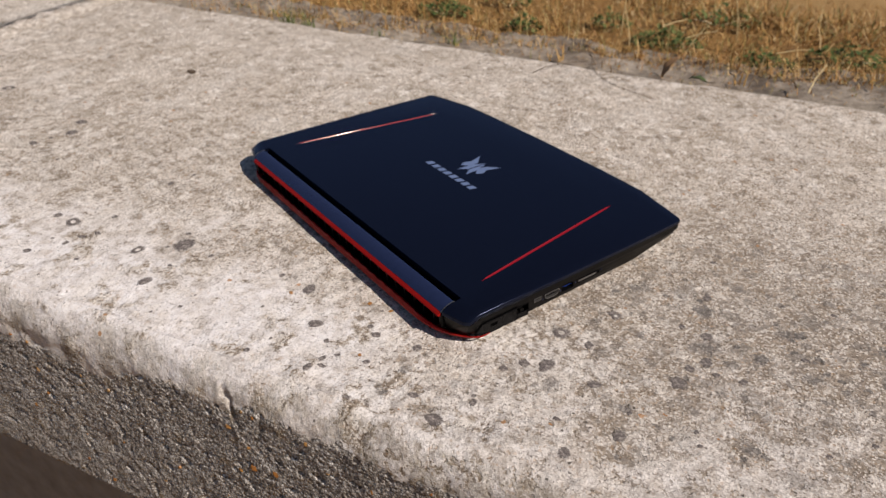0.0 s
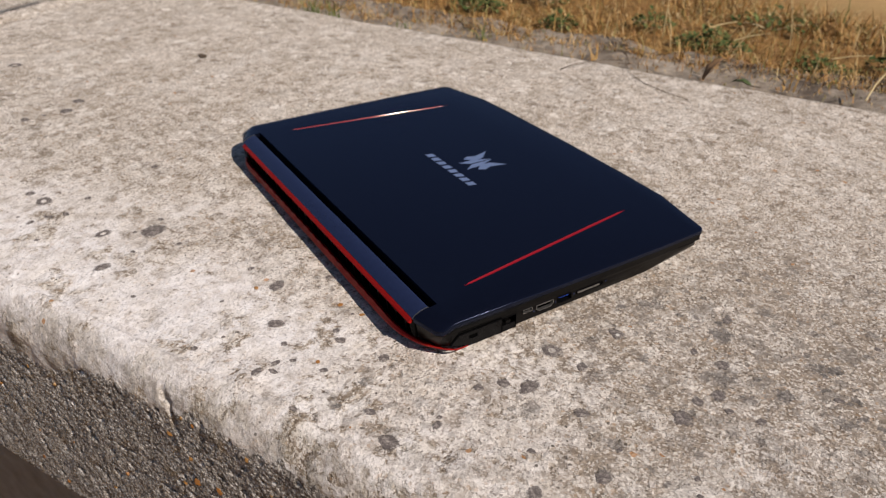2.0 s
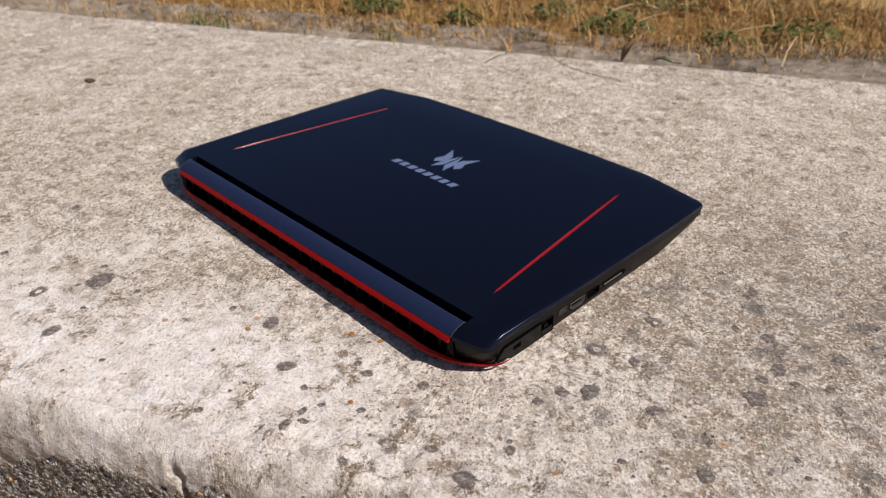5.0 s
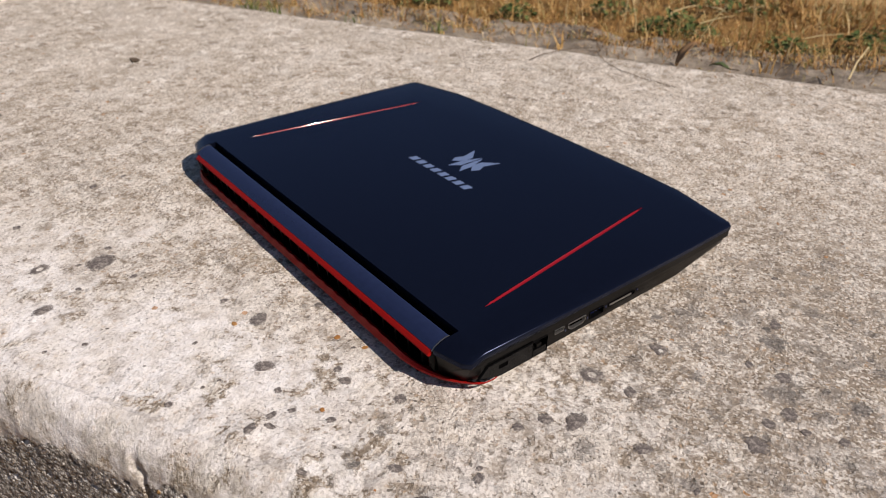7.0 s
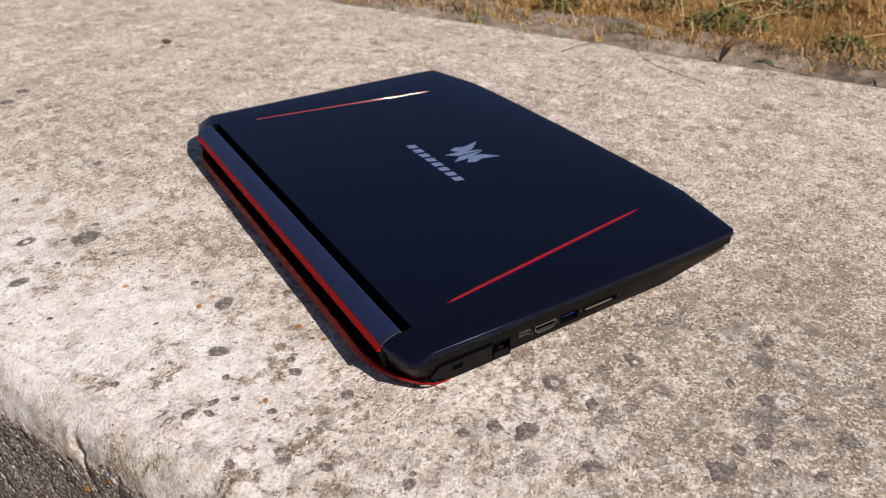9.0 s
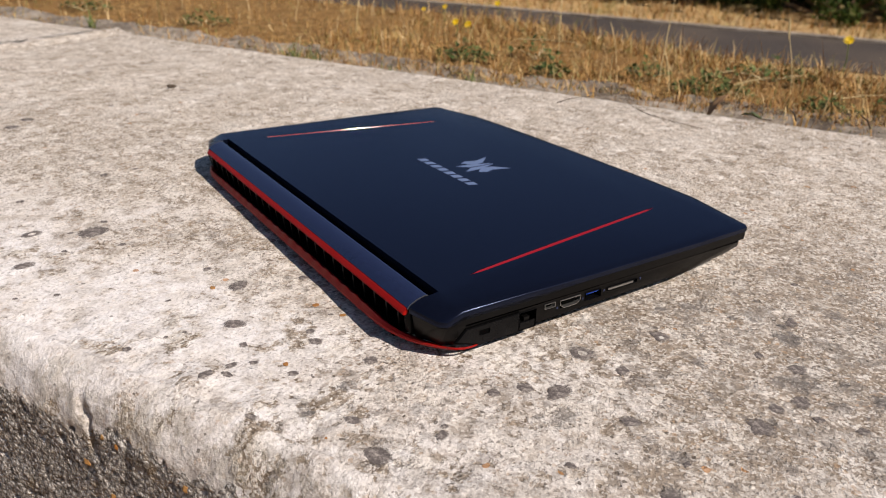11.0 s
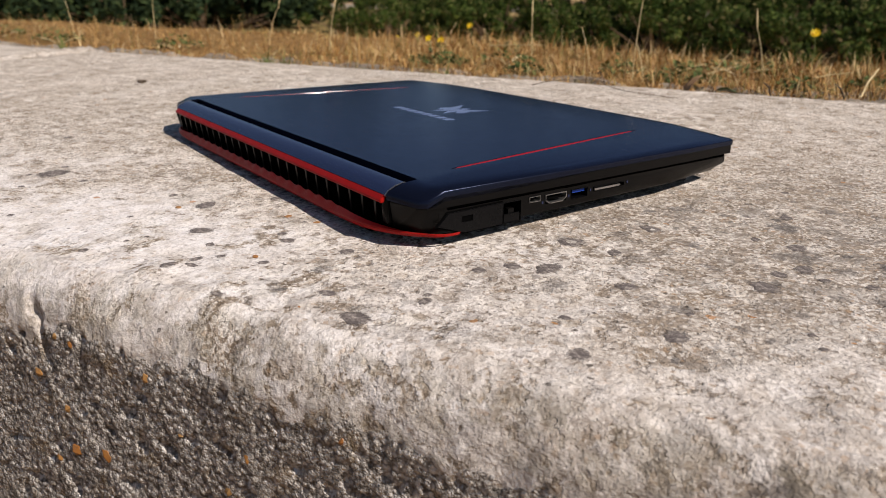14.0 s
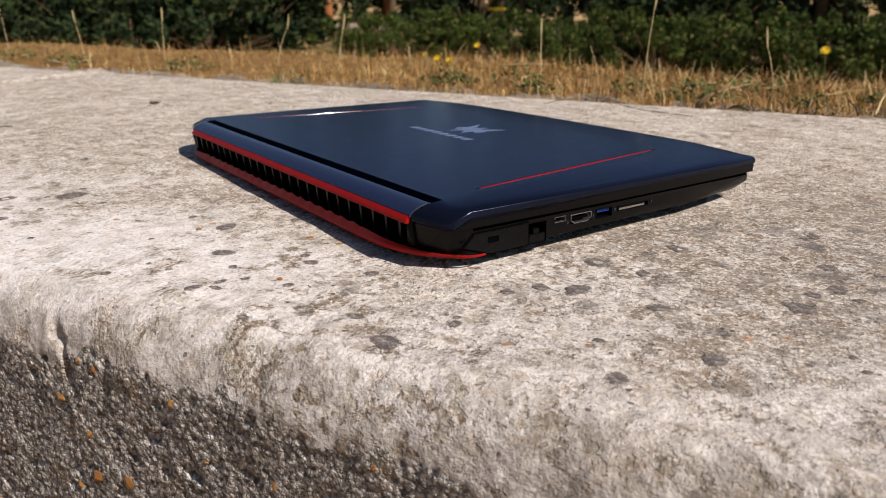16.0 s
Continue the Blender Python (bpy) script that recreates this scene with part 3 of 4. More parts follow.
block("road_kerb", box(-60, 30, 7.472, 7.62, GROUND_FAR - 0.1, GROUND_FAR + 0.03, 0.01), MAT_CEMENT, "pale kerb along the lane", "kerb")
block("footpath", box(-60, 30, 18.6, 21.5, GROUND_FAR - 0.1, GROUND_FAR + 0.012), MAT_CEMENT, "pale far footpath beyond the shrubs", "path")


# ---- lichen, pebbles, chips on the slab ----
def lichen(u, n, r, seed):
    """A thin ragged crust that follows the slab."""
    rnd = random.Random(seed)
    k = 30 if r > 0.004 else 16
    lobes = [(rnd.randint(2, 5), rnd.uniform(0, 6.28), rnd.uniform(0.03, 0.10)) for _ in range(4)]
    long, turn = rnd.uniform(0.55, 0.9), rnd.uniform(0, 3.14)
    edge = [1 + sum(w * math.sin(f * 6.283 * i / k + ph) for f, ph, w in lobes) + rnd.uniform(-0.07, 0.05) for i in range(k)]
    hollow = 0.35 if r > 0.006 and rnd.random() < 0.3 else 0.0
    verts, faces = [], []
    for ring, h in ((max(hollow, 0.02), 0.0002), (0.5, 0.0003), (0.8, 0.00025), (0.97, 0.00012), (1.06, -0.0004)):
        for i in range(k):
            a, d = 2 * math.pi * i / k, ring * r * (1 + (edge[i] - 1) * ring)
            x, y = d * math.cos(a), d * long * math.sin(a)
            x, y = x * math.cos(turn) - y * math.sin(turn), x * math.sin(turn) + y * math.cos(turn)
            verts.append((x, y, top_height(u + x, max(n + y, FRONT + 0.023)) + h))
    for ring in range(4):
        for i in range(k):
            j = (i + 1) % k
            faces.append((ring * k + i, (ring + 1) * k + i, (ring + 1) * k + j, ring * k + j))
    if not hollow:
        faces.append(tuple(range(k)))
    ob = data_part("lichen_patch", verts, faces, MAT_LICHEN, coping_slab, "", True)
    ob.location = (u, n, 0)
    return ob


SPOTS = [(-0.281, 0.013, 0.0125), (-0.315, -0.012, 0.0072), (-0.272, -0.047, 0.0073), (-0.134, 0.005, 0.0076), (-0.103, -0.031, 0.0074), (-0.052, -0.022, 0.0047),
         (-0.079, -0.077, 0.0050), (0.006, -0.068, 0.0050), (0.048, -0.056, 0.0042), (-0.015, -0.022, 0.0046), (0.080, 0.043, 0.0078), (0.112, 0.083, 0.0082),
         (0.104, 0.038, 0.0050), (0.082, 0.003, 0.0085), (0.066, -0.003, 0.0060), (0.189, 0.057, 0.0063), (0.179, 0.045, 0.0055), (0.175, 0.026, 0.0076),
         (0.175, 0.139, 0.0060), (0.120, -0.002, 0.0060), (0.121, -0.073, 0.0056), (0.150, -0.043, 0.0058), (0.030, -0.082, 0.0072), (-0.381, -0.018, 0.0054),
         (-0.411, -0.002, 0.0095), (-0.372, -0.007, 0.0048), (-0.387, -0.032, 0.0036), (-0.409, -0.057, 0.0048), (-0.786, 0.217, 0.0125), (-0.599, 0.176, 0.0080)]
SPOTS_MORE = [(-0.584, 0.149, 0.0085), (-0.602, 0.108, 0.0062), (-0.435, 0.001, 0.0051), (-0.192, 0.099, 0.0042), (0.217, 0.047, 0.0045), (-0.106, 0.035, 0.0038),
              (-0.075, -0.063, 0.0042), (-0.061, -0.015, 0.0036), (0.184, 0.088, 0.0060), (-0.037, -0.090, 0.0036)]
for i, (u, n, r) in enumerate(SPOTS + SPOTS_MORE):
    lichen(u, n, r, i)
scatter = random.Random(5)
for i in range(90):
    u, n = scatter.uniform(-0.75, 0.34), abs(scatter.gauss(0, 0.16)) - 0.085
    if -0.02 < u * math.cos(radians(63.3)) + n * math.sin(radians(63.3)) < 0.28 and n > 0.0 and -0.36 < u < 0.14:
        continue
    lichen(u, n, scatter.uniform(0.0016, 0.0042), 100 + i)


def pebble(u, n, z, r, material, seed, flat=0.5):
    rnd = random.Random(seed)
    bm = bmesh.new()
    bmesh.ops.create_icosphere(bm, subdivisions=1, radius=r)
    for v in bm.verts:
        v.co = Vector((v.co.x * rnd.uniform(0.8, 1.15), v.co.y * rnd.uniform(0.65, 0.9), v.co.z * flat))
    for f in bm.faces:
        f.smooth = True
    ob = part("pebble", bm, material, coping_slab)
    ob.location = (u, n, z)
    ob.rotation_euler = (0, 0, rnd.uniform(0, 3.1)) if z > -0.01 else (radians(90), rnd.uniform(0, 3.1), 0)
    return ob


TOP_PEBBLES = [(-0.027, -0.066, 0.0025), (0.003, -0.084, 0.0027), (-0.077, 0.011, 0.0029), (-0.056, 0.009, 0.0025), (-0.146, -0.005, 0.0027), (-0.051, -0.048, 0.0020)]
for i, (u, n, r) in enumerate(TOP_PEBBLES):
    pebble(u, n, -0.0002 if n > -0.06 else -0.0018, r, MAT_PEBBLE, i, 0.35)
pebble(0.113, 0.082, -0.0002, 0.0034, MAT_PALE, 30, 0.25)
FACE_PEBBLES = [(-0.134, -0.052, 0.0026), (-0.059, -0.036, 0.0024), (-0.116, -0.091, 0.0036), (-0.094, -0.087, 0.0030), (-0.130, -0.100, 0.0028), (-0.117, -0.068, 0.0025),
                (-0.117, -0.029, 0.0016), (-0.107, -0.031, 0.0015), (-0.004, -0.060, 0.0025), (0.044, -0.036, 0.0018)]
for i, (u, z, r) in enumerate(FACE_PEBBLES):
    pebble(u, FRONT + 0.0004, z, r * 1.35, MAT_PEBBLE, 60 + i, 0.6)
for i in range(70):
    u, z = scatter.uniform(-0.55, 0.10), scatter.uniform(-0.215, -0.045)
    pebble(u, FRONT + 0.0004, z, scatter.uniform(0.0016, 0.0034), MAT_PEBBLE if i % 2 == 0 else MAT_FACE, 200 + i, 0.6)


# ---- laptop ----
def build_laptop():
    lap = thing("laptop", pose(0.0, 0.1710, 0.0003, -0.53, 0.66, -0.8), "closed black gaming laptop with red trim lying on a concrete coping", "laptop")
    half = [(0.0160, 0.0), (0.0160, 0.1714), (-0.0026, 0.1714), (0.0030, 0.1905), (0.0068, 0.1942), (0.0160, 0.1954), (0.10, 0.1964), (0.20, 0.1960), (0.2480, 0.1947), (0.2512, 0.1915),
            (0.2640, 0.136), (0.2662, 0.085), (0.2670, 0.0)]
    right = [(x, -y) for x, y in half if y > 0]
    outline = [p for p in right] + [half[-1]] + [p for p in reversed(half) if p[1] > 0]

    def lens(side, grow=0.0):
        a, b = Vector((0.0435, side * 0.1625)), Vector((0.2170, side * 0.1392))
        way = (b - a).normalized()
        nor = Vector((-way.y, way.x))
        loop = []
        for sgn, order in ((-1, range(0, 25)), (1, range(24, -1, -1))):
            for i in order:
                t = i / 24
                w = 0.0013 * math.sin(math.pi * t) ** 0.18 + 0.0003 + grow
                loop.append(a + (b - a) * t + nor * w * sgn)
        return [(p.x, p.y) for p in loop], a, b

    # the lid: flat top, softly falling rim
    lid_bm = bmesh.new()
    loops = []
    rims = ((0.0, 0.0258), (0.0, 0.0285), (0.0003, 0.0289), (0.0009, 0.02915), (0.0040, 0.0297), (0.0070, 0.0300))
    for (inset, z), (pull, ear_z) in zip(rims, ((0.0, 0.0212), (0.0, 0.0240), (0.03, 0.0249), (0.09, 0.0258), (0.50, 0.0285), (0.97, 0.0299))):
        loop = []
        for x, y in outline:
            if x < 0.0155:      # the ears slope down to the rear corners
                loop.append(lid_bm.verts.new((x + (0.0158 - x) * pull, y * (1 - 0.045 * pull) if abs(y) > 0.172 else y, ear_z + (0.0010 * math.sin(math.pi * min(1.0, pull + 0.25)) if abs(y) < 0.172 else 0.0))))
            else:
                yi = y if abs(y) < 0.172 else y * (1 - inset / 0.196)
                loop.append(lid_bm.verts.new((0.016 + (x - 0.016) * (1 - inset / 0.251), yi, z)))
        loops.append(loop)
    n = len(outline)
    for a, b in zip(loops, loops[1:]):
        for i in range(n):
            lid_bm.faces.new((a[i], a[(i + 1) % n], b[(i + 1) % n], b[i]))
    lid_bm.faces.new(loops[-1]), lid_bm.faces.new(loops[0][::-1])
    cutters = []
    for side in (1, -1):
        loop, _, _ = lens(side)
        cutters.append(slab_of(loop, 0.0276, 0.0310))
    lid = part("lid", cut(lid_bm, cutters), MAT_LID, lap, "matte black metal lid")
    rim = slab_of([(x - 0.0005 if x > 0.2 else x, y * 0.9975) for x, y in outline if x > 0.0025], 0.0203, 0.0257)
    for v in rim.verts:
        if v.co.x < 0.0155 and v.co.z > 0.025:
            v.co.z = 0.0211
    part("lid_frame", rim, MAT_BLACK, lid, "black textured plastic rim")
    for side in (1, -1):
        a, b = lens(side)[1:]
        way = (b - a).normalized()
        nor = Vector((-way.y, way.x))
        verts, faces, across = [], [], 9
        for i in range(49):
            t = 0.5 - 0.5 * math.cos(math.pi * i / 48)
            w = 0.0013 * math.sin(math.pi * t) ** 0.18 + 0.00015
            deep = 0.0011 * min(1.0, (1 - (2 * t - 1) ** 24))
            for k in range(across):
                q = -1 + 2 * k / (across - 1)
                p = a + (b - a) * t + nor * w * q
                verts.append((p.x, p.y, 0.02985 - deep * math.sqrt(max(0.0, 1 - q * q))))
        for i in range(48):
            for k in range(across - 1):
                c = i * across + k
                faces.append((c, c + 1, c + across + 1, c + across))
        data_part("accent_strip", verts, faces, MAT_STRIP, lid, "glossy red anodised accent groove", True)

    # emblem: plain angular shards; wordmark: plain slanted bars
    Z0, Z1 = 0.0299, 0.03012
    for side in (1, -1):
        for shard in ([(0.1850, 0.0168), (0.1740, 0.0062), (0.1640, 0.0048), (0.1565, 0.0125), (0.1625, 0.0158), (0.1700, 0.0128)],
                      [(0.1795, 0.0008), (0.1690, 0.0046), (0.1600, 0.0070), (0.1480, 0.0074), (0.1570, 0.0008)]):
            loop = [(x, side * y) for x, y in shard]
            part("emblem", slab_of(loop if side < 0 else loop[::-1], Z0, Z1), MAT_MARK, lid, "silver angular emblem shard")
    pitch = 0.0098
    for i in range(8):
        y = 0.0400 - i * pitch
        part("mark_bar", slab_of([(0.1312, y), (0.1382, y - 0.0020), (0.1382, y - 0.0084), (0.1312, y - 0.0064)][::-1], Z0, Z1), MAT_MARK, lid, "silver mark bar")

    # hinge bar and corners
    part("hinge_cover", along_y([(0.0105, 0.0210), (0.0105, 0.0278), (0.0098, 0.0290), (0.0080, 0.0293), (0.0030, 0.0282), (-0.0008, 0.0262), (-0.0030, 0.0240), (0.0030, 0.0215)], -0.1700, 0.1700, 0.0004),
         MAT_HINGE, lap, "blue-black hinge cover bar")
    for side in (1, -1):
        s = side
        pts = [(-0.0012, s * 0.1716, 0.0211), (0.0036, s * 0.1900, 0.0211), (0.0072, s * 0.1934, 0.0211), (0.0158, s * 0.1944, 0.0250), (0.0158, s * 0.1716, 0.0250),
               (0.0000, s * 0.1716, 0.0180), (0.0046, s * 0.1896, 0.0180), (0.0010, s * 0.1716, 0.0068), (0.0085, s * 0.1856, 0.0062), (0.0150, s * 0.1892, 0.0056), (0.0158, s * 0.1936, 0.0185), (0.0158, s * 0.1716, 0.0060), (0.0260, s * 0.1925, 0.0054)]
        part("hinge_corner", hull(pts, 0.0004), MAT_BLACK, lap, "black faceted rear corner")
        edge_loop = [(0.0107, 0.0270), (0.0107, 0.0279), (0.0099, 0.0292), (0.0080, 0.0295), (0.0030, 0.0284), (-0.0010, 0.0264), (-0.0032, 0.0241), (-0.0024, 0.0236), (0.0035, 0.0270)]
        inner = [(x + (0.0045 - x) * 0.07, z - 0.00045) for x, z in edge_loop[1:8]]
        edge_loop = edge_loop[1:8] + inner[::-1]
        part("hinge_edge", along_y(edge_loop, min(s * 0.1701, s * 0.1707), max(s * 0.1701, s * 0.1707)), MAT_STEEL, lap, "thin bright edge of the hinge bar")

    # base, tapering to the front, with port openings on the side that faces -y
    top = [(0.0120, -0.1850), (0.0140, -0.1935), (0.2440, -0.1928), (0.2472, -0.1905), (0.2606, -0.136), (0.2635, 0.0)]
    low = [(0.0260, -0.1870, 0.0042), (0.1900, -0.1885, 0.0060), (0.2370, -0.1880, 0.0088), (0.2480, -0.1300, 0.0092), (0.2510, 0.0, 0.0092), (0.0240, -0.120, 0.0042), (0.0100, -0.1860, 0.0110)]
    pts = [(x, s * y, 0.0181) for x, y in top for s in (1, -1)] + [(x, s * y, z) for x, y, z in low for s in (1, -1)]
    pts += [(0.0145, s * 0.1936, 0.0125) for s in (1, -1)] + [(0.030, s * 0.1936, 0.0065) for s in (1, -1)] + [(0.19, s * 0.1936, 0.0085) for s in (1, -1)] + [(0.2470, s * 0.1908, 0.0137) for s in (1, -1)]
    ports = [("network_port", 0.0545, 0.0670, 0.0050, 0.0164), ("usb_c_port", 0.0728, 0.0808, 0.0136, 0.0166),
             ("hdmi_port", 0.0845, 0.1000, 0.0110, 0.0162), ("usb_port", 0.1040, 0.1165, 0.0108, 0.0162), ("card_slot", 0.1215, 0.1465, 0.0128, 0.0154)]
    cutters = [box(x0, x1, -0.199, -0.1845, z0, z1) for _, x0, x1, z0, z1 in ports]
    base = part("base", cut(hull(pts), cutters), MAT_BLACK, lap, "black plastic laptop base")
    part("seam", slab_of([(x - 0.0030 if x > 0.2 else max(x, 0.016), y * 0.984) for x, y in outline if x > 0.0155], 0.0178, 0.0206), MAT_DARK, lap, "dark gap under the lid")
    stand = Matrix(((1, 0, 0, 0), (0, 0, -1, -0.1934), (0, 1, 0, 0), (0, 0, 0, 1)))
    shape = [(0.0125, 0.0108), (0.0290, 0.0052), (0.0540, 0.0052), (0.0540, 0.0170), (0.0190, 0.0168)]
    panel = part("side_panel", cut(slab_of(shape, 0.0, 0.0012, 0.0003), [box(0.0272, 0.0342, 0.0108, 0.0140, -0.001, 0.003)]), MAT_PANEL, base, "smooth black side panel")
    panel.matrix_basis = stand
    # near-black plates stand in for the shade in the gap and the slot
    part("panel_gap", slab_of([(0.0112, 0.0104), (0.0284, 0.0046), (0.0546, 0.0046), (0.0546, 0.0177), (0.0184, 0.0175)], 0.0, 0.0004), MAT_DARK, base, "near-black plate painting the gap's shade round the side panel").matrix_basis = stand
    part("lock_slot", slab_of([(0.0272, 0.0108), (0.0342, 0.0108), (0.0342, 0.0140), (0.0272, 0.0140)], 0.0004, 0.0006), MAT_DARK, panel, "near-black plate painting the lock slot's shade")
    for name, x0, x1, z0, z1 in ports:
        shell = bmesh.new()
        t = 0.00034 if name == "hdmi_port" else 0.0002
        o = [(x0, z0), (x1, z0), (x1, z1), (x0, z1)]
        if name == "hdmi_port":
            o = [(x0 + 0.003, z0), (x1 - 0.003, z0), (x1, z0 + 0.002), (x1, z1), (x0, z1), (x0, z0 + 0.002)]
        cx, cz = (x0 + x1) / 2, (z0 + z1) / 2
        inn = [(cx + (x - cx) * (1 - 2 * t / (x1 - x0)), cz + (z - cz) * (1 - 2 * t / (z1 - z0))) for x, z in o]
        k = len(o)
        ring = [[shell.verts.new((x, y, z)) for x, z in loop] for loop, y in ((o, -0.1940), (inn, -0.1940), (inn, -0.1880), (o, -0.1880))]
        for a in range(4):
            for i in range(k):
                shell.faces.new((ring[a][i], ring[a][(i + 1) % k], ring[(a + 1) % 4][(i + 1) % k], ring[(a + 1) % 4][i]))
        metal = name in ("hdmi_port", "usb_c_port")
        port = part(name, shell, MAT_STEEL if metal else MAT_PANEL, base, ("steel-rimmed " if metal else "black ") + name.replace("_", " "))
        if name == "usb_port":
            part("tongue", box(x0 + 0.0010, x1 - 0.0010, -0.1922, -0.1850, cz + 0.0003, cz + 0.0018), MAT_BLUE, port, "blue plastic tongue")
        elif name in ("hdmi_port", "usb_c_port"):
            part("tongue", box(x0 + 0.0022, x1 - 0.0022, -0.1930, -0.1850, cz - 0.0005, cz + 0.0006), MAT_DARK, port, "black plastic tongue")
        elif name == "card_slot":
            part("blank_card", box(x0 + 0.0010, x1 - 0.0030, -0.1937, -0.1850, z0 + 0.0004, z1 - 0.0011), MAT_STEEL, port, "grey blank card edge")
        elif name == "network_port":
            part("flap", box(x0 + 0.0008, x1 - 0.0008, -0.1938, -0.1930, z0 + 0.0004, z0 + 0.0050, 0.0002), MAT_PANEL, port, "black hinged jaw")
            part("contact_block", box(cx - 0.0020, cx + 0.0020, -0.1930, -0.1850, z0 + 0.005, z0 + 0.0075), MAT_BLACK, port)
    for x, z in ((0.0368, 0.0128), (0.0500, 0.0132), (0.0825, 0.0122), (0.1020, 0.0130), (0.1190, 0.0140), (0.1495, 0.0145)):
        part("port_mark", box(x - 0.0005, x + 0.0005, -0.19372, -0.1930, z - 0.0007, z + 0.0007), MAT_HINGE, base, "tiny grey port mark")

    # rear: red trim above, dark vents with fins, red lip below
    part("upper_trim", along_y([(-0.0010, 0.0243), (-0.0032, 0.0239), (-0.0056, 0.0216), (-0.0050, 0.0202), (0.0040, 0.0202), (0.0040, 0.0236)], -0.1698, 0.1670, 0.0003), MAT_RED, lap, "red plastic trim under the hinge bar")
    vent = part("vent", box(0.0050, 0.0110, -0.1710, 0.1710, 0.0035, 0.0200), MAT_DARK, lap, "dark rear cooling vent")
    part("vent_floor", box(-0.0055, 0.0110, -0.1600, 0.1600, 0.0030, 0.0060), MAT_DARK, lap, "dark floor of the rear vent")
    fin_mesh = bpy.data.meshes.new("fin")
    fb = hull([(0.0052, -0.0009, 0.0199), (0.0052, 0.0009, 0.0199), (-0.0040, -0.0011, 0.0199), (-0.0040, 0.0011, 0.0199), (-0.0010, 0.0029, 0.0070), (-0.0010, 0.0047, 0.0070), (0.0052, 0.0031, 0.0060), (0.0052, 0.0049, 0.0060)])
    fb.to_mesh(fin_mesh)
    fb.free()
    fin_mesh.materials.append(MAT_BLACK)
    for i in range(25):
        y = -0.1620 + 0.0135 * i
        fin = new("fin", fin_mesh)
        fin.parent, fin.location = vent, (0, y, 0)
    # the lip runs along the rear and bends forward round both corners
    half_way = [(-0.0085, y) for y in steps((0.0, 0.1420, 0.0017))]
    a, b, c = Vector((-0.0085, 0.1420)), Vector((-0.0080, 0.1760)), Vector((0.0135, 0.1925))
    half_way += [tuple(a * (1 - q) ** 2 + b * 2 * q * (1 - q) + c * q * q) for q in (i / 16 for i in range(1, 17))]
    half_way += [(0.0180, 0.1943), (0.0225, 0.1945), (0.0265, 0.1944)]
    way = [(x, -y) for x, y in reversed(half_way[1:])] + half_way
    verts, faces = [], []
    for i, (x, y) in enumerate(way):
        p, q = Vector(way[max(0, i - 1)]), Vector(way[min(len(way) - 1, i + 1)])
        out = Vector((-(q - p).y, (q - p).x)).normalized()
        e = min(1, max(0, (abs(y) - 0.125) / 0.068))
        thin = 1 - min(1, max(0, (x + 0.002) / 0.0240)) * 0.85
        zt = 0.0096 - 0.0032 * e ** 1.3
        wave = 0.0006 * math.sin(y * 465) if abs(y) < 0.130 else 0
        zb = 0.0030 + 0.0018 * e
        for off, z in ((-0.0034, zt - 0.0016), (-0.0018 + 0.0006 * e, zt + wave), (-0.0002, zb + 0.0028), (0.0, zb + 0.0018), (-0.0012, zb), (-0.0100 + 0.004 * e, zb)):
            verts.append((x + out.x * off * thin, y + out.y * off * thin, zb + (z - zb) * (0.4 + 0.6 * thin)))
    for i in range(len(way) - 1):
        for k in range(6):
            a, b = i * 6 + k, i * 6 + (k + 1) % 6
            faces.append((a, b, b + 6, a + 6))
    faces += [tuple(range(6))[::-1], tuple((len(way) - 1) * 6 + k for k in range(6))]
    data_part("lower_lip", verts, faces, MAT_RED, lap, "red plastic lip along the rear foot")
    for s in (1, -1):
        part("vent_end", hull([(-0.0020, s * 0.1672, 0.0205), (-0.0020, s * 0.1713, 0.0205), (-0.0042, s * 0.1690, 0.0190), (-0.0015, s * 0.1655, 0.0090), (-0.0015, s * 0.1713, 0.0085), (0.0090, s * 0.1650, 0.0205), (0.0090, s * 0.1713, 0.0205), (0.0090, s * 0.1650, 0.0085), (0.0090, s * 0.1713, 0.0085), (-0.0010, s * 0.1680, 0.0245), (-0.0010, s * 0.1713, 0.0245), (0.0090, s * 0.1713, 0.0250)], 0.0003),
             MAT_BLACK, lap, "black block at the vent's end")
    for y0, y1, x0, x1, z0, z1 in ((-0.160, -0.060, 0.022, 0.034, -0.0016, 0.0052), (0.060, 0.160, 0.022, 0.034, 0.0002, 0.0052), (-0.178, -0.150, 0.217, 0.227, 0.0012, 0.0100), (0.150, 0.178, 0.217, 0.227, 0.0034, 0.0100)):
        part("rubber_foot", box(x0, x1, y0, y1, z0, z1, 0.0008), MAT_RUBBER, lap, "black rubber foot")
    return lap


build_laptop()


